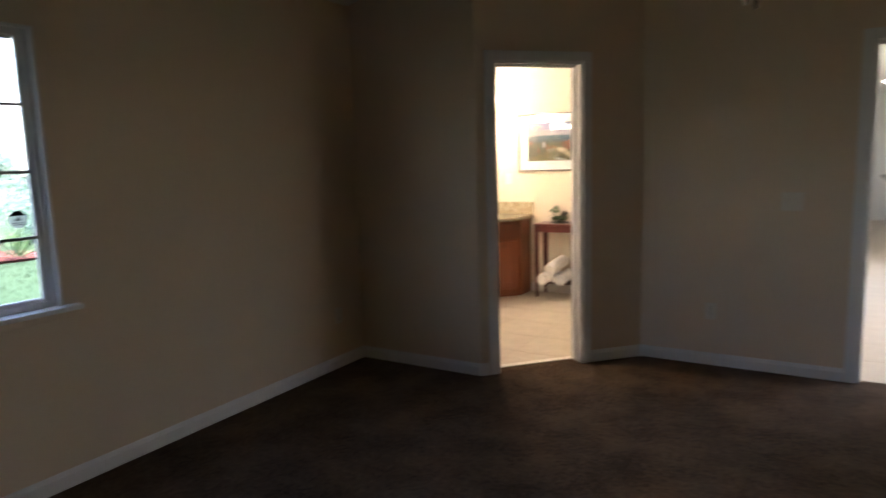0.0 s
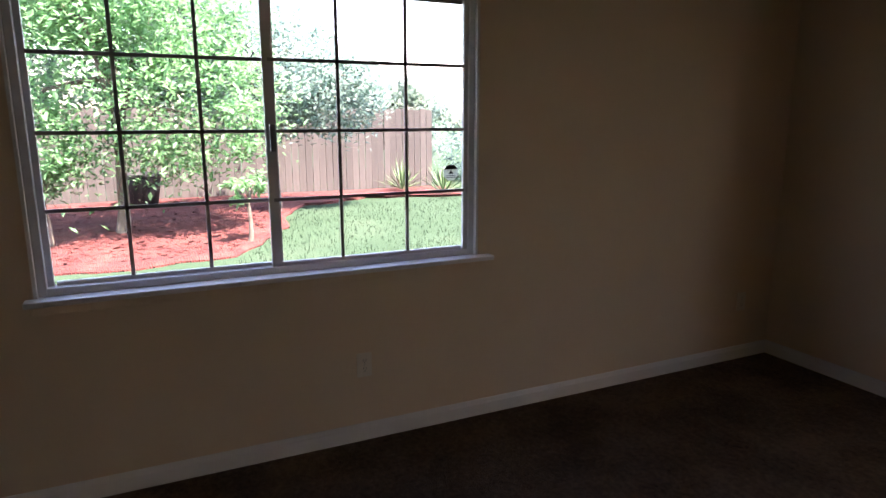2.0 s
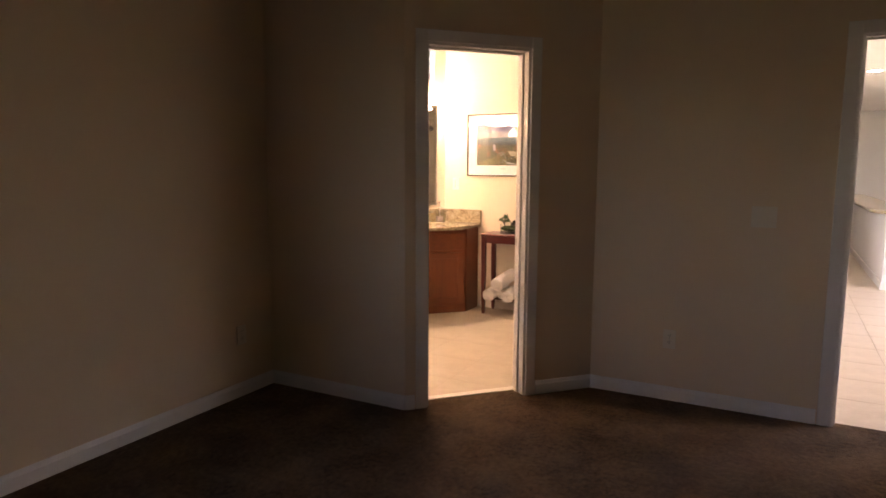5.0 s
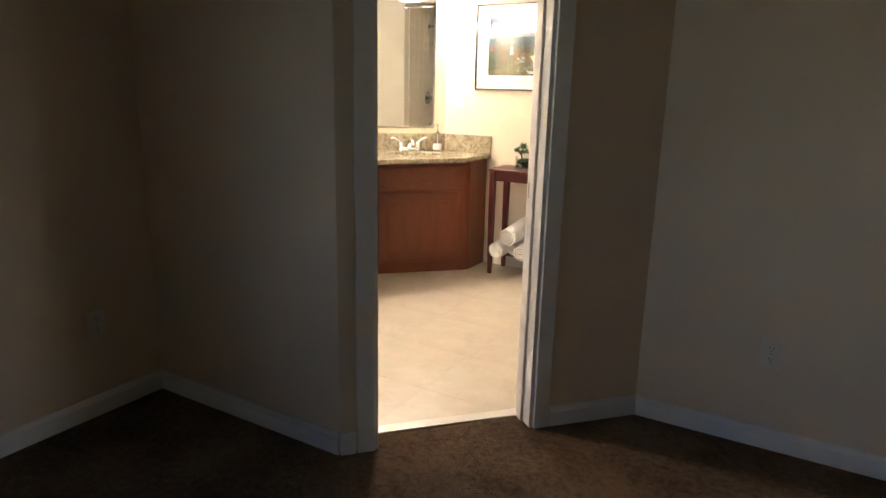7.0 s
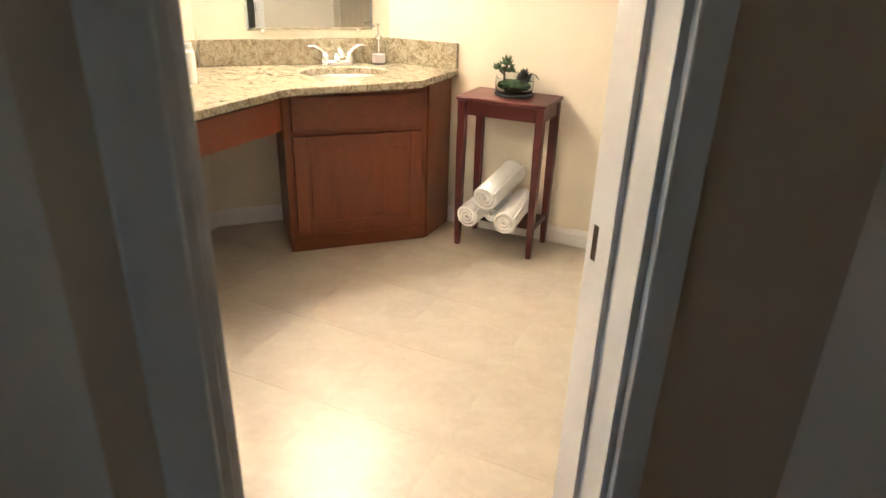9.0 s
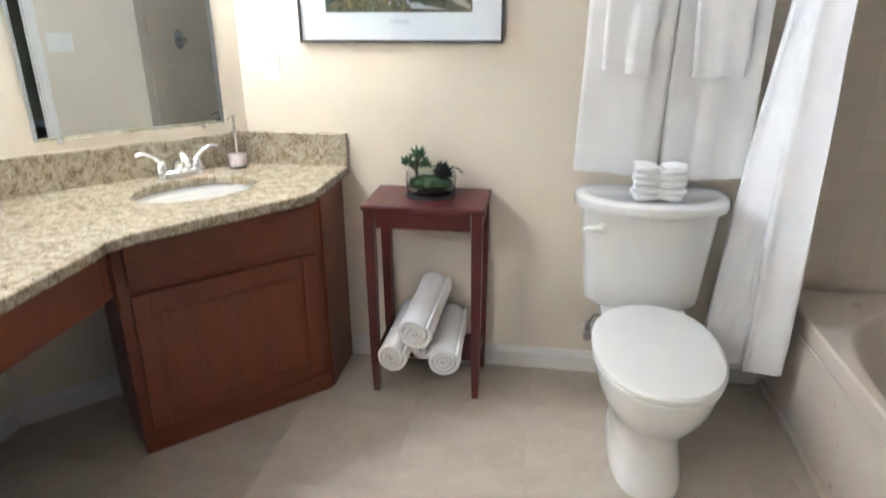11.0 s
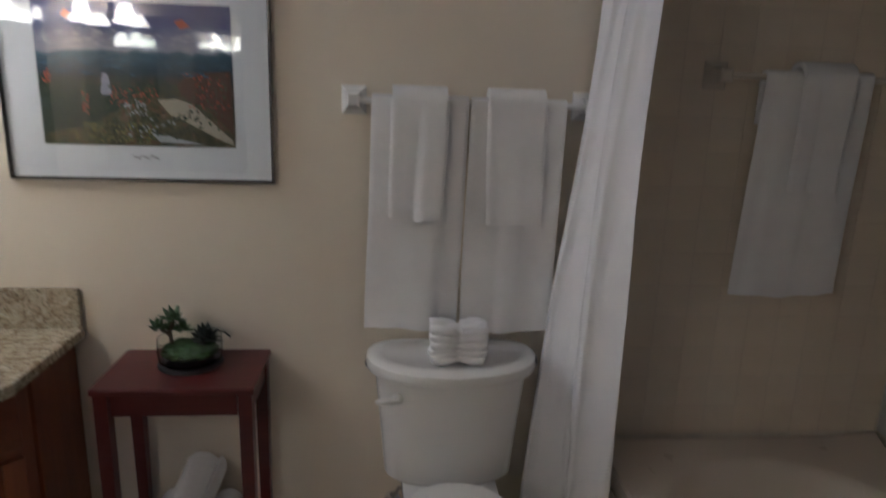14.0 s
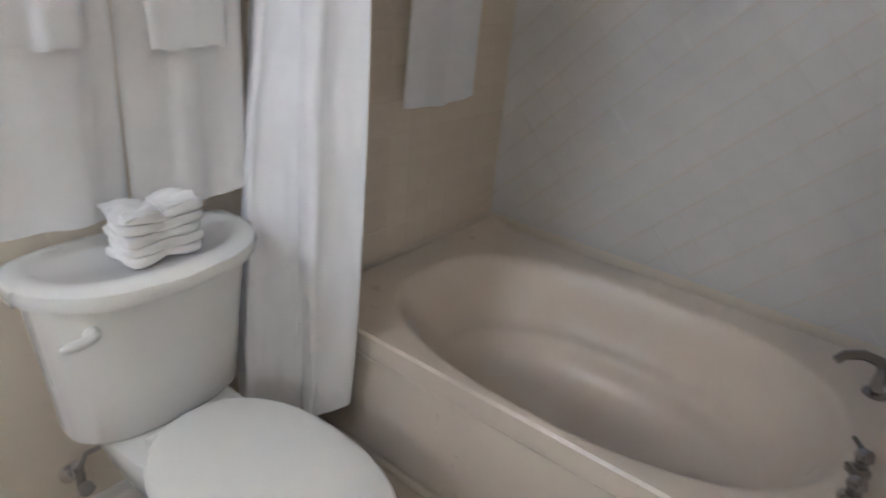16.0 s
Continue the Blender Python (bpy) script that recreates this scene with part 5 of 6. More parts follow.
def supply_valve():
    v = thing("supply_valve", "chrome water supply valve low on the wall", "valve", (-1.085, BY, 0.2))
    part("escutcheon", moved(lathe([(0.03, 0.0), (0.028, 0.006), (0.01, 0.01)], n=18), pose(0, -0.0005, 0, 90)), M_CHROME, v, smooth=True)
    part("stub", tube([(0, -0.005, 0), (0, -0.07, 0)], 0.008, 10), M_CHROME, v, smooth=True)
    part("handle", moved(lathe([(0.010, 0), (0.018, 0.004), (0.018, 0.018), (0.008, 0.022)], n=12), pose(0, -0.07, 0, 90)), M_NICKEL, v, smooth=True)
    part("valve_body", tube([(0, -0.055, -0.03), (0, -0.055, 0.04)], 0.011, 10), M_NICKEL, v, smooth=True)
    part("supply_hose", tube([(0, -0.055, 0.04), (0.02, -0.06, 0.08), (0.06, -0.085, 0.10), (0.075, -0.1, 0.15), (0.07, -0.1, 0.195)], 0.006, 8), M_NICKEL, v, smooth=True)


supply_valve()


def folded_cloths():
    rng = random.Random(3)
    f = thing("folded_washcloths", "pinched stack of white washcloths on the toilet tank", "towel", (-0.905, 6.0, 0.7985), 0)
    n, layers = 72, 5
    for i in range(layers):
        z0 = 0.021 * i
        ph = rng.uniform(0, 6)
        rings = []
        for dz, k in ((0.0005, 0.94), (0.005, 1.0), (0.016, 1.0), (0.0205, 0.94)):
            ring = []
            for px, py in oval(0, 0, 0.082 * k, 0.056 * k, n, 6.0):
                pinch = math.exp(-(px / 0.022) ** 2)
                ang = math.atan2(py, px)
                wob = 1 + 0.04 * math.sin(5 * ang + ph) + 0.025 * math.sin(11 * ang + ph * 2)
                y = py * (1 - 0.3 * pinch) * wob
                lift = 0.006 * (1 - pinch) * i / layers - 0.010 * pinch * (i / layers) ** 2
                ring.append((px * wob, y, z0 + dz + (lift if i else (0.004 * pinch if dz < 0.001 else 0))))
            rings.append(ring)
        part("cloth", loft(rings), M_TERRY, f, smooth=True)
    z = 0.021 * layers
    for sx in (-1, 1):
        def ruffle(u, v, sx=sx):
            px = sx * (0.008 + 0.074 * u)
            py = (v - 0.5) * 0.105
            h = 0.012 + 0.010 * math.sin(v * 17 + sx) * u + 0.012 * math.sin(u * 5 + v * 7) * math.sin(v * math.pi)
            return (px, py * (0.75 + 0.25 * u), z - 0.006 + h * (0.3 + u * (1.2 - u)))
        bm = sheet(ruffle, 16, 22, 0.007)
        part("top_cloth", bm, M_TERRY, f, "ruffled top cloth", True)


folded_cloths()


# ---------------------------------------------------------------- towel bars and hanging towels
def towel_bar(x0, x1, z, material, label):
    b = thing("towel_bar", label, "towel bar", ((x0 + x1) / 2, BY, z))
    h = (x1 - x0) / 2
    for sx in (-1, 1):
        x = sx * h
        ring = lambda r, y: [(x - r, y, -r * 1.15), (x + r, y, -r * 1.15), (x + r, y, r * 1.15), (x - r, y, r * 1.15)]
        part("bracket", loft([ring(0.036, -0.001), ring(0.036, -0.012), ring(0.022, -0.028), ring(0.016, -0.05), ring(0.018, -0.082), ring(0.012, -0.088)]), material, b)
    part("bar", tube([(-h, -0.066, 0), (h, -0.066, 0)], 0.0095, 14), material, b, smooth=True)


_m = Mat("bone ceramic", (0.66, 0.60, 0.50), 0.2)
M_BONE = _m.vary(_m.noise(5, 3), 0.96, 1.03).m
towel_bar(-1.215, -0.525, 1.535, M_PORC, "white ceramic towel bar above the toilet")
towel_bar(-0.125, 0.60, 1.64, M_BONE, "beige ceramic towel bar over the bathtub")


def hanging_towel(name, x0, x1, zbar, zlow, off, label, seed, creases, lean=0.0, thick=0.007, back=0.14, flare=0.02):
    """A towel hung over a bar: down the front to zlow, a shorter fall behind. Creases: where soft vertical folds run (u, depth, width)."""
    w, r = x1 - x0, 0.0125 + off
    front = zbar - zlow
    total = front + math.pi * r + back

    def fold(u, k):
        d = sum(depth * math.tanh((u - c - 0.03 * math.sin(2.2 * k + seed)) / width) for c, depth, width in creases)
        return d * (0.25 + 0.75 * min(1.0, k * 1.6)) + 0.0003 * math.sin(u * 23 + seed * 3) * min(1.0, k * 3)

    def f(u, v):
        s = v * total
        x = x0 + w * u
        if s < front:
            k = (front - s) / front
            x += w * (u - 0.5) * flare * k + lean * k + 0.003 * math.sin(k * 5 + seed) * k
            edge = 0.010 * max(0.0, 1 - min(u, 1 - u) / 0.05) ** 2
            sag = 0.004 * math.sin(u * 6 + seed) + 0.002 * math.sin(u * 17 + seed * 2)
            # the woven border above the hem stands back a little
            band = 0.0022 * math.exp(-((s - 0.045) / 0.012) ** 2) if front > 0.5 else 0.0012 * math.exp(-((s - 0.03) / 0.008) ** 2)
            return (x, BY - 0.066 - r + fold(u, k) + edge * 0.4 + band, zlow + s + sag * k)
        if s < front + math.pi * r:
            a = (s - front) / r
            return (x, BY - 0.066 - r * math.cos(a), zbar + r * math.sin(a))
        return (x, BY - 0.066 + r + 0.002 * math.sin(u * 9), zbar - (s - front - math.pi * r))

    return solid(name, sheet(f, 64, 72, thick), M_TERRY, label, "towel", True, group="hanging towels")


BATH = "white bath towel folded over the towel bar"
HAND = "white hand towel laid over a bath towel"
hanging_towel("bath_towel", -1.162, -0.886, 1.535, 0.852, 0.004, BATH, 0.4, [(0.4, -0.004, 0.10), (0.74, 0.005, 0.05)], -0.014)
hanging_towel("bath_towel", -0.876, -0.598, 1.535, 0.842, 0.004, BATH, 2.1, [(0.42, -0.005, 0.04), (0.62, 0.004, 0.05), (0.86, -0.003, 0.04)], -0.010)
hanging_towel("hand_towel", -1.104, -0.948, 1.535, 1.198, 0.024, HAND, 1.0, [(0.55, -0.007, 0.09)], -0.006, 0.018, flare=-0.07)
hanging_towel("hand_towel", -0.828, -0.664, 1.535, 1.186, 0.024, HAND, 3.3, [(0.45, -0.004, 0.10)], 0.002, 0.018, flare=-0.07)
hanging_towel("bath_towel", 0.0, 0.34, 1.64, 0.965, 0.004, "white bath towel on the bar over the bathtub", 1.7, [(0.15, -0.004, 0.04), (0.55, 0.005, 0.05), (0.9, 0.003, 0.05)], -0.02, 0.009, flare=0.06)
hanging_towel("hand_towel", 0.105, 0.265, 1.64, 1.30, 0.026, HAND, 0.2, [(0.3, 0.003, 0.05)], -0.004, 0.018, flare=-0.03)


# ---------------------------------------------------------------- shower curtain
def shower_curtain():
    c = thing("shower_curtain", "white cloth shower curtain gathered beside the toilet", "shower curtain", kind="")
    X = -0.44

    def f(u, v):
        e = v ** 0.85
        drift = u * (0.012 + 0.016 * e)
        y = (6.165 - 0.36 * u) * (1 - e) + (6.14 - 0.275 * u) * e
        ph = u * 2 * math.pi * 2.4 + 0.5 + 0.9 * math.sin(u * 4.1 + v * 1.3)
        amp = 0.016 + 0.014 * e
        xb = X - 0.045 - 0.145 * e * (1 - u) - 0.035 * e
        x = xb + drift + amp * math.sin(ph) + 0.012 * math.sin(v * 5 + u * 3)
        y += 0.010 * math.sin(2 * ph + v * 3) - 0.012 * math.sin(v * 6 + u * 4) * e
        crease = noise.noise(Vector((u * 9, v * 7, 0.3))) * 0.010 + noise.noise(Vector((u * 22, v * 19, 4.1))) * 0.0035
        x += crease * (0.3 + 0.7 * e)
        y += 0.5 * crease * e
        zlow = 0.165 + 0.05 * u + 0.006 * math.sin(ph)
        return (x, min(y, BY - 0.022), 2.105 * (1 - v) + zlow * v)

    part("cloth", sheet(f, 150, 110, 0.002), M_CURTAIN, c, smooth=True)
    for i in range(8):
        y = 6.15 - 0.045 * i
        rng_ = [(-0.415 + 0.0195 * math.sin(a) , y + 0.004 * math.cos(a * 2), 2.148 + 0.026 * math.cos(a) - 0.012) for a in [k * 2 * math.pi / 16 for k in range(17)]]
        part("ring", tube(rng_, 0.0022, 6), M_PLATE, c, "white curtain ring")
    return c


shower_curtain()
rod = thing("curtain_rod", "chrome shower curtain rod", "curtain rod")
part("tube", tube([(-0.415, TY0 + 0.002, 2.148), (-0.415, BY - 0.002, 2.148)], 0.0125, 16), M_CHROME, rod, smooth=True)
for y0, y1 in ((TY0 + 0.001, TY0 + 0.02), (BY - 0.02, BY - 0.001)):
    part("flange", tube([(-0.415, y0, 2.148), (-0.415, y1, 2.148)], 0.028, 18), M_CHROME, rod, smooth=True)


# ---------------------------------------------------------------- bathtub
def bathtub():
    t = thing("bathtub", "beige oval soaking bathtub with a panelled apron", "bathtub")
    zt = 0.425
    cx, cy = 0.055, 5.385
    n = 64
    rect = []
    for x, y in oval(cx, cy, 1, 1, n):
        dx, dy = x - cx, y - cy
        k = min((0.528 if dx > 0 else 0.452) / max(abs(dx), 1e-6), 0.782 / max(abs(dy), 1e-6))
        rect.append((cx + dx * k, cy + dy * k))
    corners = [(TX1 - 0.003, BY - 0.003), (TX0, BY - 0.003), (TX0, TY0 + 0.003), (TX1 - 0.003, TY0 + 0.003)]
    for c in corners:
        i = min(range(n), key=lambda q: (rect[q][0] - c[0]) ** 2 + (rect[q][1] - c[1]) ** 2)
        rect[i] = c
    rings = [[(x, y, zt - 0.055) for x, y in rect], [(x, y, zt - 0.008) for x, y in rect]]
    rings.append([(cx + (x - cx) * 0.985, cy + (y - cy) * 0.99, zt) for x, y in rect])
    for a, b, z, pw in ((0.428, 0.658, zt + 0.001, 2.4), (0.418, 0.648, zt - 0.002, 2.4), (0.408, 0.638, zt - 0.009, 2.4), (0.398, 0.627, zt - 0.022, 2.4), (0.384, 0.61, 0.37, 2.4), (0.368, 0.59, 0.325, 2.4), (0.352, 0.57, 0.28, 2.4), (0.338, 0.553, 0.245, 2.4), (0.327, 0.541, 0.224, 2.4), (0.314, 0.528, 0.211, 2.4), (0.299, 0.513, 0.204, 2.4), (0.287, 0.50, 0.196, 2.4),
                        (0.279, 0.49, 0.178, 2.4), (0.269, 0.476, 0.145, 2.4), (0.254, 0.456, 0.112, 2.4), (0.23, 0.426, 0.088, 2.4), (0.19, 0.37, 0.075, 2.3), (0.12, 0.27, 0.07, 2.2), (0.05, 0.12, 0.068, 2.0)):
        rings.append([(x, y, z) for x, y in oval(cx, cy, a, b, n, pw)])
    part("shell", loft(rings, False, True), M_TUB, t, smooth=True)
    ap = part("apron", box(TX0 + 0.012, TX0 + 0.03, TY0 + 0.003, BY - 0.003, 0.0, zt - 0.056), M_TUB, t)
    part("apron_panel", box(TX0 + 0.004, TX0 + 0.0115, TY0 + 0.02, BY - 0.02, 0.03, zt - 0.075, 0.003), M_TUB, ap)
    part("skirt", box(TX0 - 0.006, TX0 + 0.0115, TY0 + 0.003, BY - 0.003, 0.0, 0.024, 0.004), M_TUB, ap)
    part("drain", lathe([(0.03, 0.0705), (0.028, 0.074), (0.012, 0.072)], (cx, 5.0, 0), 20), M_CHROME, t, "chrome drain", True)
    part("overflow", moved(lathe([(0.035, 0), (0.033, 0.006), (0.01, 0.01)], n=20), Matrix.Translation((cx, 4.795, 0.31)) @ pose(0, 0, 0, -68)), M_CHROME, t, "chrome overflow plate", True)
    return t


bathtub()


def tub_filler():
    f = thing("tub_faucet", "chrome deck faucet with two handles on the bathtub", "faucet", (0, 4.695, 0.4255))
    sp = part("spout", lathe([(0.032, 0), (0.03, 0.008), (0.02, 0.014)], (0.36, 0.03, 0), 20), M_FIXTURE, f, smooth=True)
    part("spout_arm", tube([(0.36, 0.03, 0.01), (0.36, 0.03, 0.07), (0.352, 0.045, 0.10), (0.328, 0.085, 0.115), (0.295, 0.125, 0.112), (0.28, 0.14, 0.095)], [0.018, 0.016, 0.015, 0.014, 0.013, 0.012], 14), M_FIXTURE, sp, smooth=True)
    for x in (-0.13, -0.02):
        h = part("handle", lathe([(0.027, 0), (0.026, 0.008), (0.014, 0.016), (0.016, 0.035), (0.021, 0.042), (0.018, 0.055), (0.005, 0.06)], (x, 0.02, 0), 18), M_FIXTURE, f, smooth=True)
        part("lever", tube([(x, 0.02, 0.048), (x + 0.02, 0.035, 0.055), (x + 0.035, 0.05, 0.06)], [0.008, 0.006, 0.005], 8), M_FIXTURE, h, smooth=True)


tub_filler()


def shower_fittings():
    s = thing("shower_fixture", "chrome shower head on a bent arm", "shower", (0.12, TY0 + 0.008, 2.0))
    part("flange", moved(lathe([(0.03, 0.0), (0.026, 0.008), (0.012, 0.012)], n=18), pose(0, 0.0005, 0, -90)), M_FIXTURE, s, smooth=True)
    part("arm", tube([(0, 0.005, 0), (0, 0.06, 0.0), (0, 0.11, -0.03), (0, 0.14, -0.06)], 0.0085, 10), M_FIXTURE, s, smooth=True)
    part("head", moved(lathe([(0.012, 0.03), (0.018, 0.02), (0.034, -0.01), (0.038, -0.03), (0.03, -0.034)], n=22), Matrix.Translation((0, 0.155, -0.08)) @ pose(0, 0, 0, 35)), M_FIXTURE, s, smooth=True)
    v = thing("shower_valve", "chrome shower valve with a lever", "shower valve", (0.12, TY0 + 0.008, 1.18))
    part("plate", moved(lathe([(0.075, 0), (0.072, 0.006), (0.03, 0.012)], n=26), pose(0, 0.0005, 0, -90)), M_FIXTURE, v, smooth=True)
    part("hub", tube([(0, 0.01, 0), (0, 0.055, 0)], 0.022, 16), M_FIXTURE, v, smooth=True)
    part("lever", tube([(0, 0.045, 0), (-0.04, 0.055, 0.0), (-0.085, 0.06, -0.004)], [0.011, 0.009, 0.007], 10), M_FIXTURE, v, smooth=True)


shower_fittings()

# ---------------------------------------------------------------- garden
GZ = -0.08
bm = bmesh.new()
bmesh.ops.create_grid(bm, x_segments=60, y_segments=60, size=300)
for v in bm.verts:
    v.co.z = GZ - 0.03
solid("ground", bm, M_LAWN, "mown lawn with pale worn spots", "lawn", kind="structure")
rng = random.Random(11)


def patch(points, z, n=6):
    """An uneven low bed: outline points joined by soft curves."""
    out = []
    for i, p in enumerate(points):
        q = points[(i + 1) % len(points)]
        for k in range(n):
            f = k / n
            out.append((p[0] + (q[0] - p[0]) * f + rng.uniform(-0.08, 0.08), p[1] + (q[1] - p[1]) * f + rng.uniform(-0.08, 0.08)))
    cx, cy = sum(p[0] for p in out) / len(out), sum(p[1] for p in out) / len(out)
    return loft([[(x, y, GZ - 0.06) for x, y in out], [(x, y, z - 0.03) for x, y in out], [(cx + (x - cx) * 0.97, cy + (y - cy) * 0.97, z) for x, y in out]])


solid("mulch_bed", patch([(-7.1, -5.5), (-6.95, -0.8), (-7.1, 0.9), (-8.95, 1.75), (-11.0, 2.4), (-11.7, 4.0), (-11.2, 6.2), (-12.95, 6.2), (-12.95, -5.5)], GZ + 0.02), M_MULCH, "red bark mulch bed along the fence", "mulch bed", kind="structure")
chips = bmesh.new()
for i in range(2600):
    x, y = rng.uniform(-12.5, -7.2), rng.uniform(-2.5, 2.0)
    if y > 0.8 + (-7.2 - x) * 0.41:
        continue
    a, s = rng.uniform(0, 6.28), rng.uniform(0.015, 0.05)
    d, e = Vector((math.cos(a), math.sin(a), rng.uniform(-0.3, 0.3))) * s, Vector((-math.sin(a), math.cos(a), rng.uniform(-0.3, 0.3))) * s * 0.4
    c = Vector((x, y, GZ + 0.032))
    chips.faces.new([chips.verts.new(c + d + e), chips.verts.new(c - d + e), chips.verts.new(c - d - e), chips.verts.new(c + d - e)])
solid("bark_chips", chips, M_MULCH, "loose red bark chips on the bed", "mulch", kind="stuff")
grass = bmesh.new()
for i in range(9000):
    x, y = rng.uniform(-11.0, -3.6), rng.uniform(-3.0, 6.0)
    if y < 0.9 + (-7.0 - x) * 0.41 and x < -6.7:
        continue
    h, a = rng.uniform(0.03, 0.075), rng.uniform(0, 6.28)
    d = Vector((math.cos(a), math.sin(a), 0)) * 0.006
    c = Vector((x, y, GZ - 0.031))
    lean = Vector((rng.uniform(-0.02, 0.02), rng.uniform(-0.02, 0.02), h))
    grass.faces.new([grass.verts.new(c - d), grass.verts.new(c + d), grass.verts.new(c + lean)])
solid("grass_blades", grass, M_LAWN, "short lawn grass", "grass", kind="stuff")


def leaf_cloud(n, ellipsoids, size, seed, bm=None):
    """Leaves of two bent triangles, scattered in clumps within ellipsoids (centre, radii)."""
    r = random.Random(seed)
    verts, faces = [], []
    clumps = []
    for c, rad in ellipsoids:
        for k in range(max(6, n // 130)):
            while True:
                p = Vector((r.uniform(-1, 1), r.uniform(-1, 1), r.uniform(-1, 1)))
                if 0.25 < p.length < 1:
                    break
            p = p.normalized() * (p.length ** 0.5)
            clumps.append((Vector((c[0] + p.x * rad[0], c[1] + p.y * rad[1], c[2] + p.z * rad[2])), min(rad) * r.uniform(0.14, 0.34)))
    for i in range(n):
        c, rad = clumps[r.randrange(len(clumps))]
        p = c + Vector((r.gauss(0, 1), r.gauss(0, 1), r.gauss(0, 0.8))) * rad * 0.72
        d = Vector((r.uniform(-1, 1), r.uniform(-1, 1), r.uniform(-0.8, 0.5))).normalized()
        s = d.cross(Vector((r.uniform(-0.4, 0.4), r.uniform(-0.4, 0.4), 1))).normalized()
        up = s.cross(d)
        ln = size * r.uniform(0.6, 1.3)
        b = len(verts)
        verts += [p, p + d * ln * 0.5 + s * ln * 0.24 + up * ln * 0.08, p + d * ln, p + d * ln * 0.5 - s * ln * 0.24 + up * ln * 0.08]
        faces += [(b, b + 1, b + 2), (b, b + 2, b + 3)]
    me = bpy.data.meshes.new("leaves")
    me.from_pydata([tuple(v) for v in verts], [], faces)
    return me


def tree(at, height, trunk_r, ellipsoids, n, size, seed, label, mat=None, limbs=5):
    r = random.Random(seed)
    t = thing("tree", label, "tree", at)
    lean = (r.uniform(-0.1, 0.1), r.uniform(-0.1, 0.1))
    pts = [(lean[0] * k * height, lean[1] * k * height + 0.03 * math.sin(k * 7), -0.05 + (height + 0.05) * k) for k in (0, 0.15, 0.4, 0.7, 1)]
    tr = part("trunk", tube(pts, [trunk_r * f for f in (1.35, 1.0, 0.85, 0.7, 0.35)], 12), M_BARK, t, smooth=True)
    for k in range(limbs):
        c, rad = ellipsoids[k % len(ellipsoids)]
        h = height * r.uniform(0.45, 0.9)
        end = Vector(c) + Vector((r.uniform(-0.6, 0.6) * rad[0], r.uniform(-0.6, 0.6) * rad[1], r.uniform(-0.2, 0.6) * rad[2]))
        st = Vector((lean[0] * h, lean[1] * h, h))
        md = (st + end) / 2 + Vector((0, 0, 0.12 * height))
        part("limb", tube([st, md, end], [trunk_r * 0.5, trunk_r * 0.33, trunk_r * 0.1], 8), M_BARK, tr, smooth=True)
    me = leaf_cloud(n, ellipsoids, size, seed)
    me.materials.append(mat or M_LEAF)
    crown = new("crown", me)
    crown.parent = t
    return t


tree((-9.2, -0.35, GZ), 2.6, 0.075, [((0, 0.0, 2.2), (1.4, 1.9, 1.5)), ((0.3, -0.3, 3.1), (1.0, 1.1, 0.7)), ((0.2, 1.0, 1.7), (1.0, 1.2, 0.9)), ((0.5, -1.2, 1.2), (0.7, 0.9, 0.7)), ((-0.3, -1.8, 2.6), (1.2, 1.6, 1.5)), ((-0.2, 0.6, 3.0), (1.1, 1.3, 0.9))], 28000, 0.105, 21, "leafy light green tree in the mulch bed", limbs=9)
tree((-10.6, 2.0, GZ), 2.4, 0.06, [((0, 0.0, 2.3), (1.0, 1.3, 1.0)), ((0.0, 0.9, 1.9), (0.8, 1.0, 0.7))], 13000, 0.10, 22, "pale green shrub tree before the fence", M_LEAF3, limbs=6)
tree((-14.2, 7.4, GZ), 1.6, 0.05, [((0, 0.0, 1.1), (1.2, 1.3, 0.9)), ((0.2, 1.2, 1.6), (1.0, 1.2, 1.1))], 7000, 0.11, 25, "pale leafy shrub past the end of the fence", M_LEAF3, limbs=5)
tree((-7.85, 1.1, GZ), 0.75, 0.03, [((0, 0.0, 0.75), (0.25, 0.28, 0.22))], 420, 0.09, 23, "young shrub with a thin trunk", limbs=4)
tree((-8.5, -1.15, GZ), 0.8, 0.03, [((0, 0.0, 0.8), (0.3, 0.3, 0.25))], 420, 0.09, 24, "young shrub with a thin trunk", limbs=4)
for i, (x, y, h) in enumerate(((-16.5, 0.3, 6.5), (-16.2, 2.6, 4.2), (-16.8, 4.6, 3.2), (-18, -4.5, 7.5))):
    tree((x, y, GZ), h * 0.8, 0.16, [((0, 0, h * 0.62), (2.0, 2.6, h * 0.36)), ((0.4, 1.6, h * 0.5), (1.5, 1.6, h * 0.25)), ((0.4, -1.6, h * 0.5), (1.5, 1.6, h * 0.25))], 12000, 0.2, 40 + i, "tall tree behind the fence", M_LEAF2, 8)
for i, (x, y, z) in enumerate(((-7.5, 9.5, 5.5), (-6.0, 12.0, 6.0), (-9.5, 10.5, 5.0))):
    tree((x, y, GZ), z * 0.8, 0.16, [((0, 0, z * 0.6), (2.0, 2.0, z * 0.4)), ((1.0, -0.5, z * 0.75), (1.6, 1.6, z * 0.28))], 5200, 0.13, 60 + i, "tall leafy tree beside the house", M_LEAF2, 7)


def spiky_plant(x, y, seed):
    r = random.Random(seed)
    p = thing("spiky_plant", "spiky pale green plant by the fence", "plant", (x, y, GZ))
    part("leaves", leaf_tuft(bmesh.new(), (0, 0, 0.05), 46, 0.62, 0.018, (0.1, 1.45), r), M_SUCC, p)


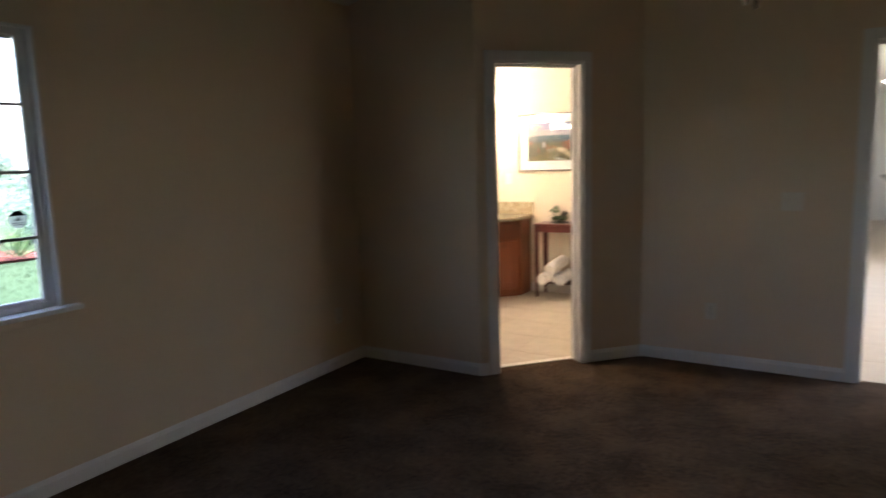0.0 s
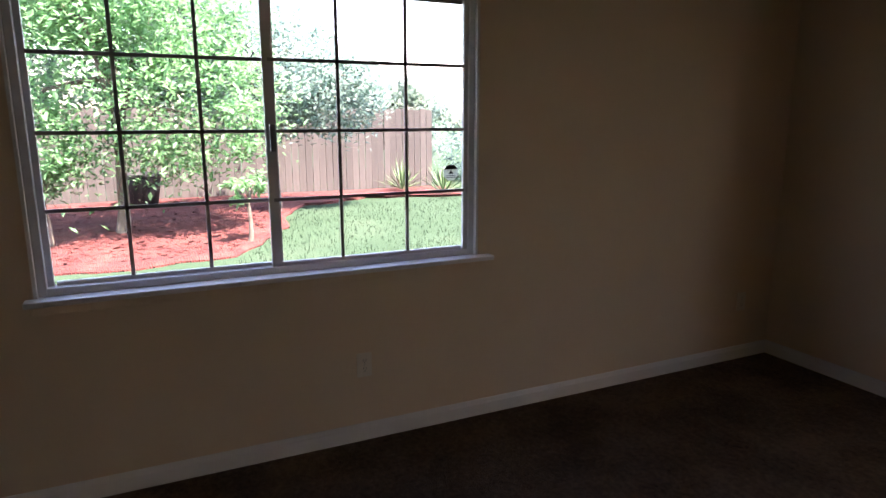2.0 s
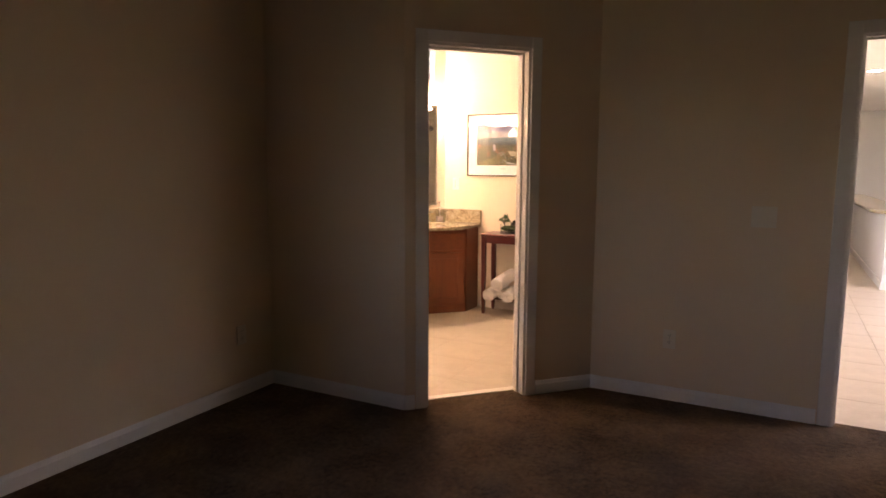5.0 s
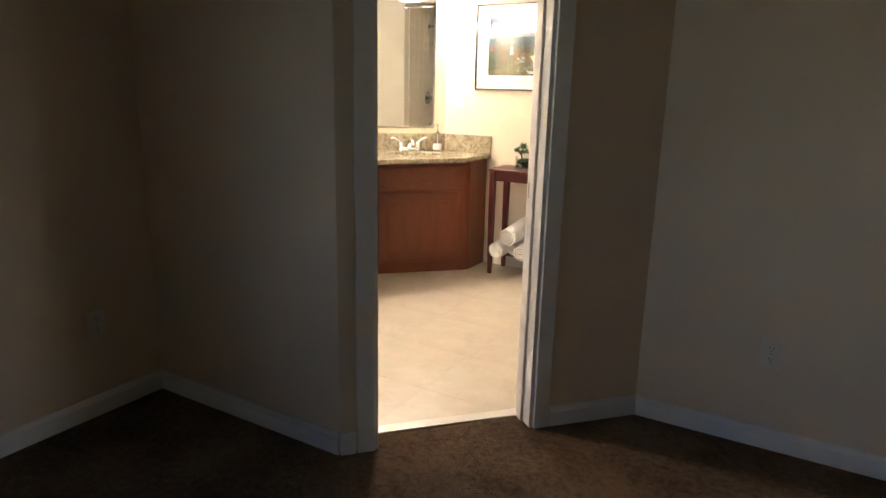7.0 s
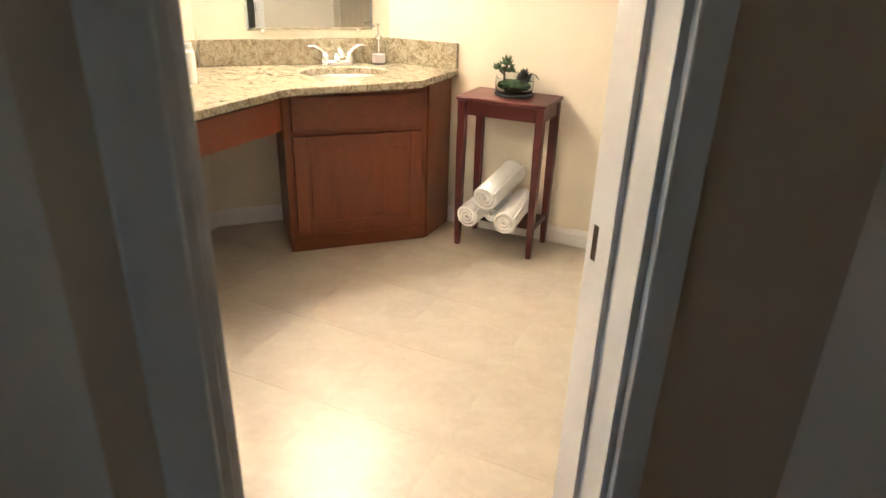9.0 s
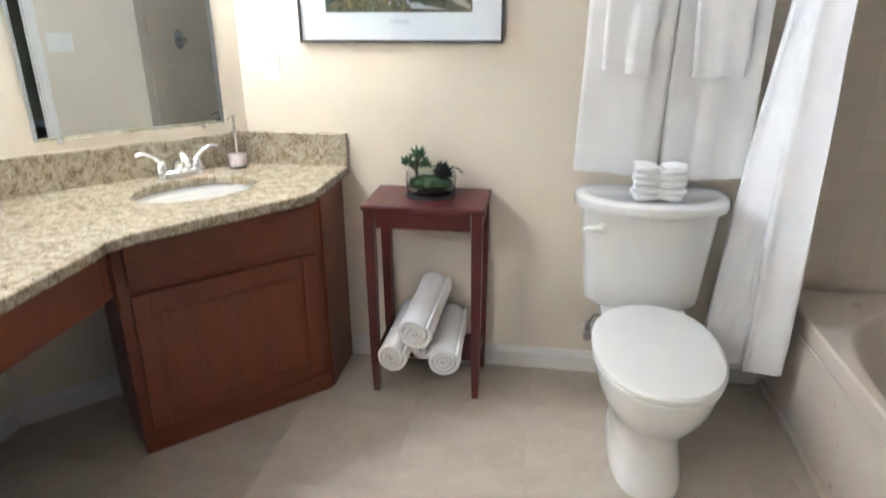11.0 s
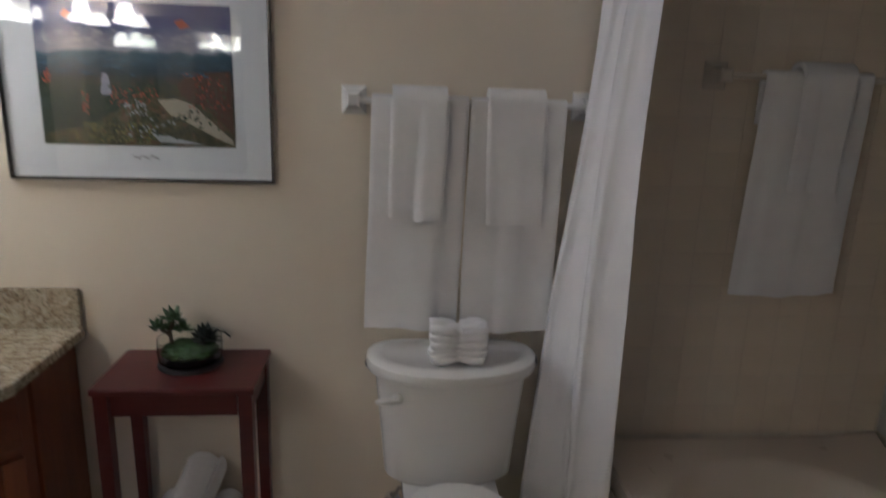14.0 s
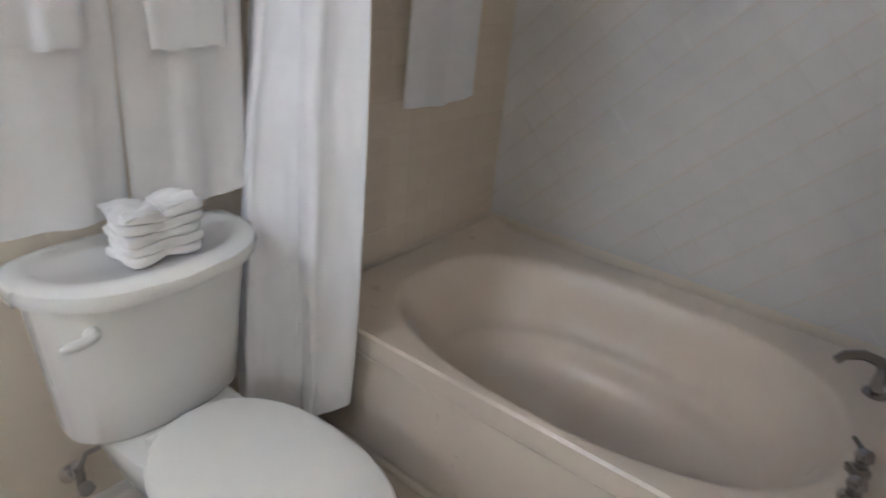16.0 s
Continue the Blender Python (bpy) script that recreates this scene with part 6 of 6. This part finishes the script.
spiky_plant(-11.3, 5.45, 3)
spiky_plant(-12.2, 4.9, 4)
bp = thing("plant_pot", "black plastic plant pot on the mulch", "plant pot", (-12.2, -0.1, GZ + 0.015))
part("pot", lathe([(0.26, 0), (0.28, 0.02), (0.36, 0.5), (0.39, 0.52), (0.39, 0.56), (0.34, 0.56), (0.32, 0.5)], n=26), M_BLACKPOT, bp, smooth=True)
part("soil", lathe([(0.315, 0.46), (0.3, 0.49), (0.05, 0.5)], n=22), M_BARK, bp, smooth=True)

# eave of the neighbouring roof, seen through the high window
ev = thing("eave", "white painted eave and fascia outside the high window", "eave", kind="structure")


def rake(k0, k1, z0, z1, name):
    """A board that falls along the slanted wall's direction, from k0 to k1 metres outside it."""
    bm = bmesh.new()
    rows = []
    for s, dz in ((-1.6, 0.62), (1.9, -0.62)):
        for k, z in ((k0, z0), (k1, z0), (k1, z1), (k0, z1)):
            x = K0[0] + KU.x * (0.45 + s) - KIN.x * k
            y = K0[1] + KU.y * (0.45 + s) - KIN.y * k
            rows.append(bm.verts.new((x, y, z + dz)))
    bm.faces.new(rows[:4]), bm.faces.new(rows[4:])
    for i in range(4):
        j = (i + 1) % 4
        bm.faces.new((rows[i], rows[j], rows[4 + j], rows[4 + i]))
    part(name, bm, M_EAVE, ev)


rake(1.0, 1.04, 2.61, 2.76, "fascia")
rake(0.35, 0.995, 2.745, 2.775, "soffit")
rake(0.66, 0.70, 2.66, 2.74, "soffit_board")
rake(0.3, 1.08, 2.78, 2.86, "roof_edge")

# ---------------------------------------------------------------- fence
fence = thing("fence", "weathered wooden privacy fence along the garden", "fence")
FX = -13.0
board = mesh_of(prism([(-0.011, -0.068), (0.011, -0.068), (0.011, 0.068), (-0.011, 0.068)], 0, 1.74, 0.003), "board", M_FENCE)
for z in (0.3, 0.95, 1.5):
    part("rail", box(FX - 0.06, FX - 0.02, -9.0, 5.95, GZ + z, GZ + z + 0.09), M_FENCE, fence)
for i in range(7):
    part("post", box(FX - 0.16, FX - 0.06, -9.0 + 2.42 * i, -8.9 + 2.42 * i, GZ - 0.1, GZ + 1.68), M_FENCE, fence)
frng = random.Random(77)
for i in range(104):
    ob = new("board", board)
    ob.parent = fence
    ob.matrix_local = pose(FX + frng.uniform(-0.006, 0.006), -9.0 + 0.1445 * i, GZ - 0.02 + frng.uniform(-0.02, 0.02), frng.uniform(-0.4, 0.4), 0, frng.uniform(-2, 2))

# ---------------------------------------------------------------- tiles


def tile_mesh(w, h, t, bevel, material, name="tile"):
    """One tile with eased edges: face towards +z, centred."""
    a, b = w / 2, h / 2
    c, d = a - bevel, b - bevel
    bm = loft([[(-a, -b, 0), (a, -b, 0), (a, b, 0), (-a, b, 0)], [(-a, -b, t - bevel), (a, -b, t - bevel), (a, b, t - bevel), (-a, b, t - bevel)], [(-c, -d, t), (c, -d, t), (c, d, t), (-c, d, t)]])
    return mesh_of(bm, name, material)


def clip_prism(poly, box_):
    """Clip a convex polygon against a rectangle."""
    def cut(pts, inside, cross):
        out = []
        for i, p in enumerate(pts):
            q = pts[(i + 1) % len(pts)]
            if inside(p):
                out.append(p)
            if inside(p) != inside(q):
                out.append(cross(p, q))
        return out
    x0, x1, y0, y1 = box_
    for ax, v, sgn in ((0, x0, 1), (0, x1, -1), (1, y0, 1), (1, y1, -1)):
        poly = cut(poly, lambda p: (p[ax] - v) * sgn >= 0, lambda p, q: tuple(p[k] + (q[k] - p[k]) * (v - p[ax]) / (q[ax] - p[ax]) for k in (0, 1)))
        if len(poly) < 3:
            return []
    return poly


# bath floor, square tiles
T = 0.42
ft = tile_mesh(T - 0.002, T - 0.002, 0.008, 0.0005, M_FTILE)
for i in range(13):
    for j in range(9):
        x, y = -3.396 + T * (i + 0.5), 3.26 + T * (j + 0.5)
        if x - T / 2 > -0.36 or y - T / 2 > BY or y + T / 2 < 3.62 or x + T / 2 < BX:
            continue
        k = (Vector((x, y)) - Vector(B)).dot(DN)
        low = max(y - T / 2 + 0.0012, 3.622)
        cut = k < DT + 0.24 or low > y - T / 2 + 0.01
        poly = [(x - T / 2 + 0.0012, low), (x + T / 2 - 0.0012, low), (x + T / 2 - 0.0012, y + T / 2 - 0.0012), (x - T / 2 + 0.0012, y + T / 2 - 0.0012)]
        if cut:
            out = []
            for n, p in enumerate(poly):
                q = poly[(n + 1) % 4]
                kp, kq = ((Vector(v) - Vector(B)).dot(DN) - 0.152 for v in (p, q))
                if kp >= 0:
                    out.append(p)
                if (kp >= 0) != (kq >= 0):
                    f = kp / (kp - kq)
                    out.append((p[0] + (q[0] - p[0]) * f, p[1] + (q[1] - p[1]) * f))
            if len(out) < 3:
                continue
            part("tile", prism(out, -0.0045, 0.0), M_FTILE, floor_bath)
        else:
            ob = new("tile", ft)
            ob.parent = floor_bath
            ob.matrix_local = pose(x, y, -0.008)

# hall floor, larger tiles
ht = tile_mesh(0.45, 0.45, 0.008, 0.0012, M_FTILE)
for i in range(7):
    for j in range(23):
        ob = new("tile", ht)
        ob.parent = floor_hall
        ob.matrix_local = pose(0.80 + 0.4535 * (i + 0.5), DY + 0.065 + 0.4535 * (j + 0.5), -0.008)

# tub end walls: small square glazed tiles on a joint bed
W = 0.1085
wt = tile_mesh(W - 0.0016, W - 0.0016, 0.006, 0.0008, M_WTILE)
def tile_wall(name, m, width, z0, z1, label):
    """A tiled face: x along the wall, looking along -y."""
    t = thing(name, label, "wall tile", kind="structure")
    t.matrix_world = m
    part("joint_bed", box(0, width, -0.0068, -0.0005, z0, z1), M_JOINT, t)
    for i in range(int(width / W)):
        for j in range(int((z1 - z0) / W)):
            ob = new("tile", wt)
            ob.parent = t
            ob.matrix_local = Matrix.Translation((W * (i + 0.5), -0.002, z0 + W * (j + 0.5))) @ pose(0, 0, 0, 90)
    return t


tile_wall("wall_tiles_end", pose(-0.335, BY, 0), 0.994, 0.43, 0.43 + W * 16 + 0.002, "beige glazed square wall tiles over the bathtub")
tile_wall("wall_tiles_shower", pose(TX1 - 0.001, TY0, 0, 0, 0, 180), 0.98, 0.43, 0.43 + W * 16 + 0.002, "beige glazed square wall tiles behind the shower")

# tub back wall: square tiles laid on the diagonal
back = thing("wall_tiles_back", "pale glazed tiles laid diagonally behind the bathtub", "wall tile", kind="structure")
back.matrix_world = along((TX1, BY), (TX1, TY0))
LB, ZB0, ZB1 = BY - TY0, 0.43, 2.168
part("joint_bed", box(0, LB, -0.0055, -0.0005, ZB0, ZB1), M_JOINT, back)
V = 0.108
dt_full = None
for i in range(-16, 34):
    for j in range(-16, 34):
        cx = (i - j) * V / math.sqrt(2)
        cz = ZB0 + (i + j) * V / math.sqrt(2)
        hu, hv = (V - 0.0008) / 2 * 0.70711, (V - 0.0035) / 2 * 0.70711
        e1, e2 = (hu, hu), (-hv, hv)
        poly = [(cx + a * e1[0] + b * e2[0], cz + a * e1[1] + b * e2[1]) for a, b in ((-1, -1), (1, -1), (1, 1), (-1, 1))]
        whole = all(0.004 < p[0] < LB - 0.004 and ZB0 + 0.001 < p[1] < ZB1 - 0.001 for p in poly)
        if whole:
            if dt_full is None:
                dt_full = tile_mesh(V - 0.0008, V - 0.0035, 0.006, 0.0012, M_DTILE)
            ob = new("tile", dt_full)
            ob.parent = back
            ob.matrix_local = Matrix.Translation((cx, -0.002, cz)) @ pose(0, 0, 0, 90) @ pose(0, 0, 0, 0, 0, 45)
        else:
            q = clip_prism(poly, (0.004, LB - 0.004, ZB0 + 0.001, ZB1 - 0.001))
            if len(q) > 2:
                area = abs(sum(q[n][0] * q[(n + 1) % len(q)][1] - q[(n + 1) % len(q)][0] * q[n][1] for n in range(len(q)))) / 2
                if area > 2e-4:
                    part("tile", moved(prism(q, 0.0, 0.006), Matrix.Translation((0, -0.002, 0)) @ pose(0, 0, 0, 90)), M_DTILE, back)
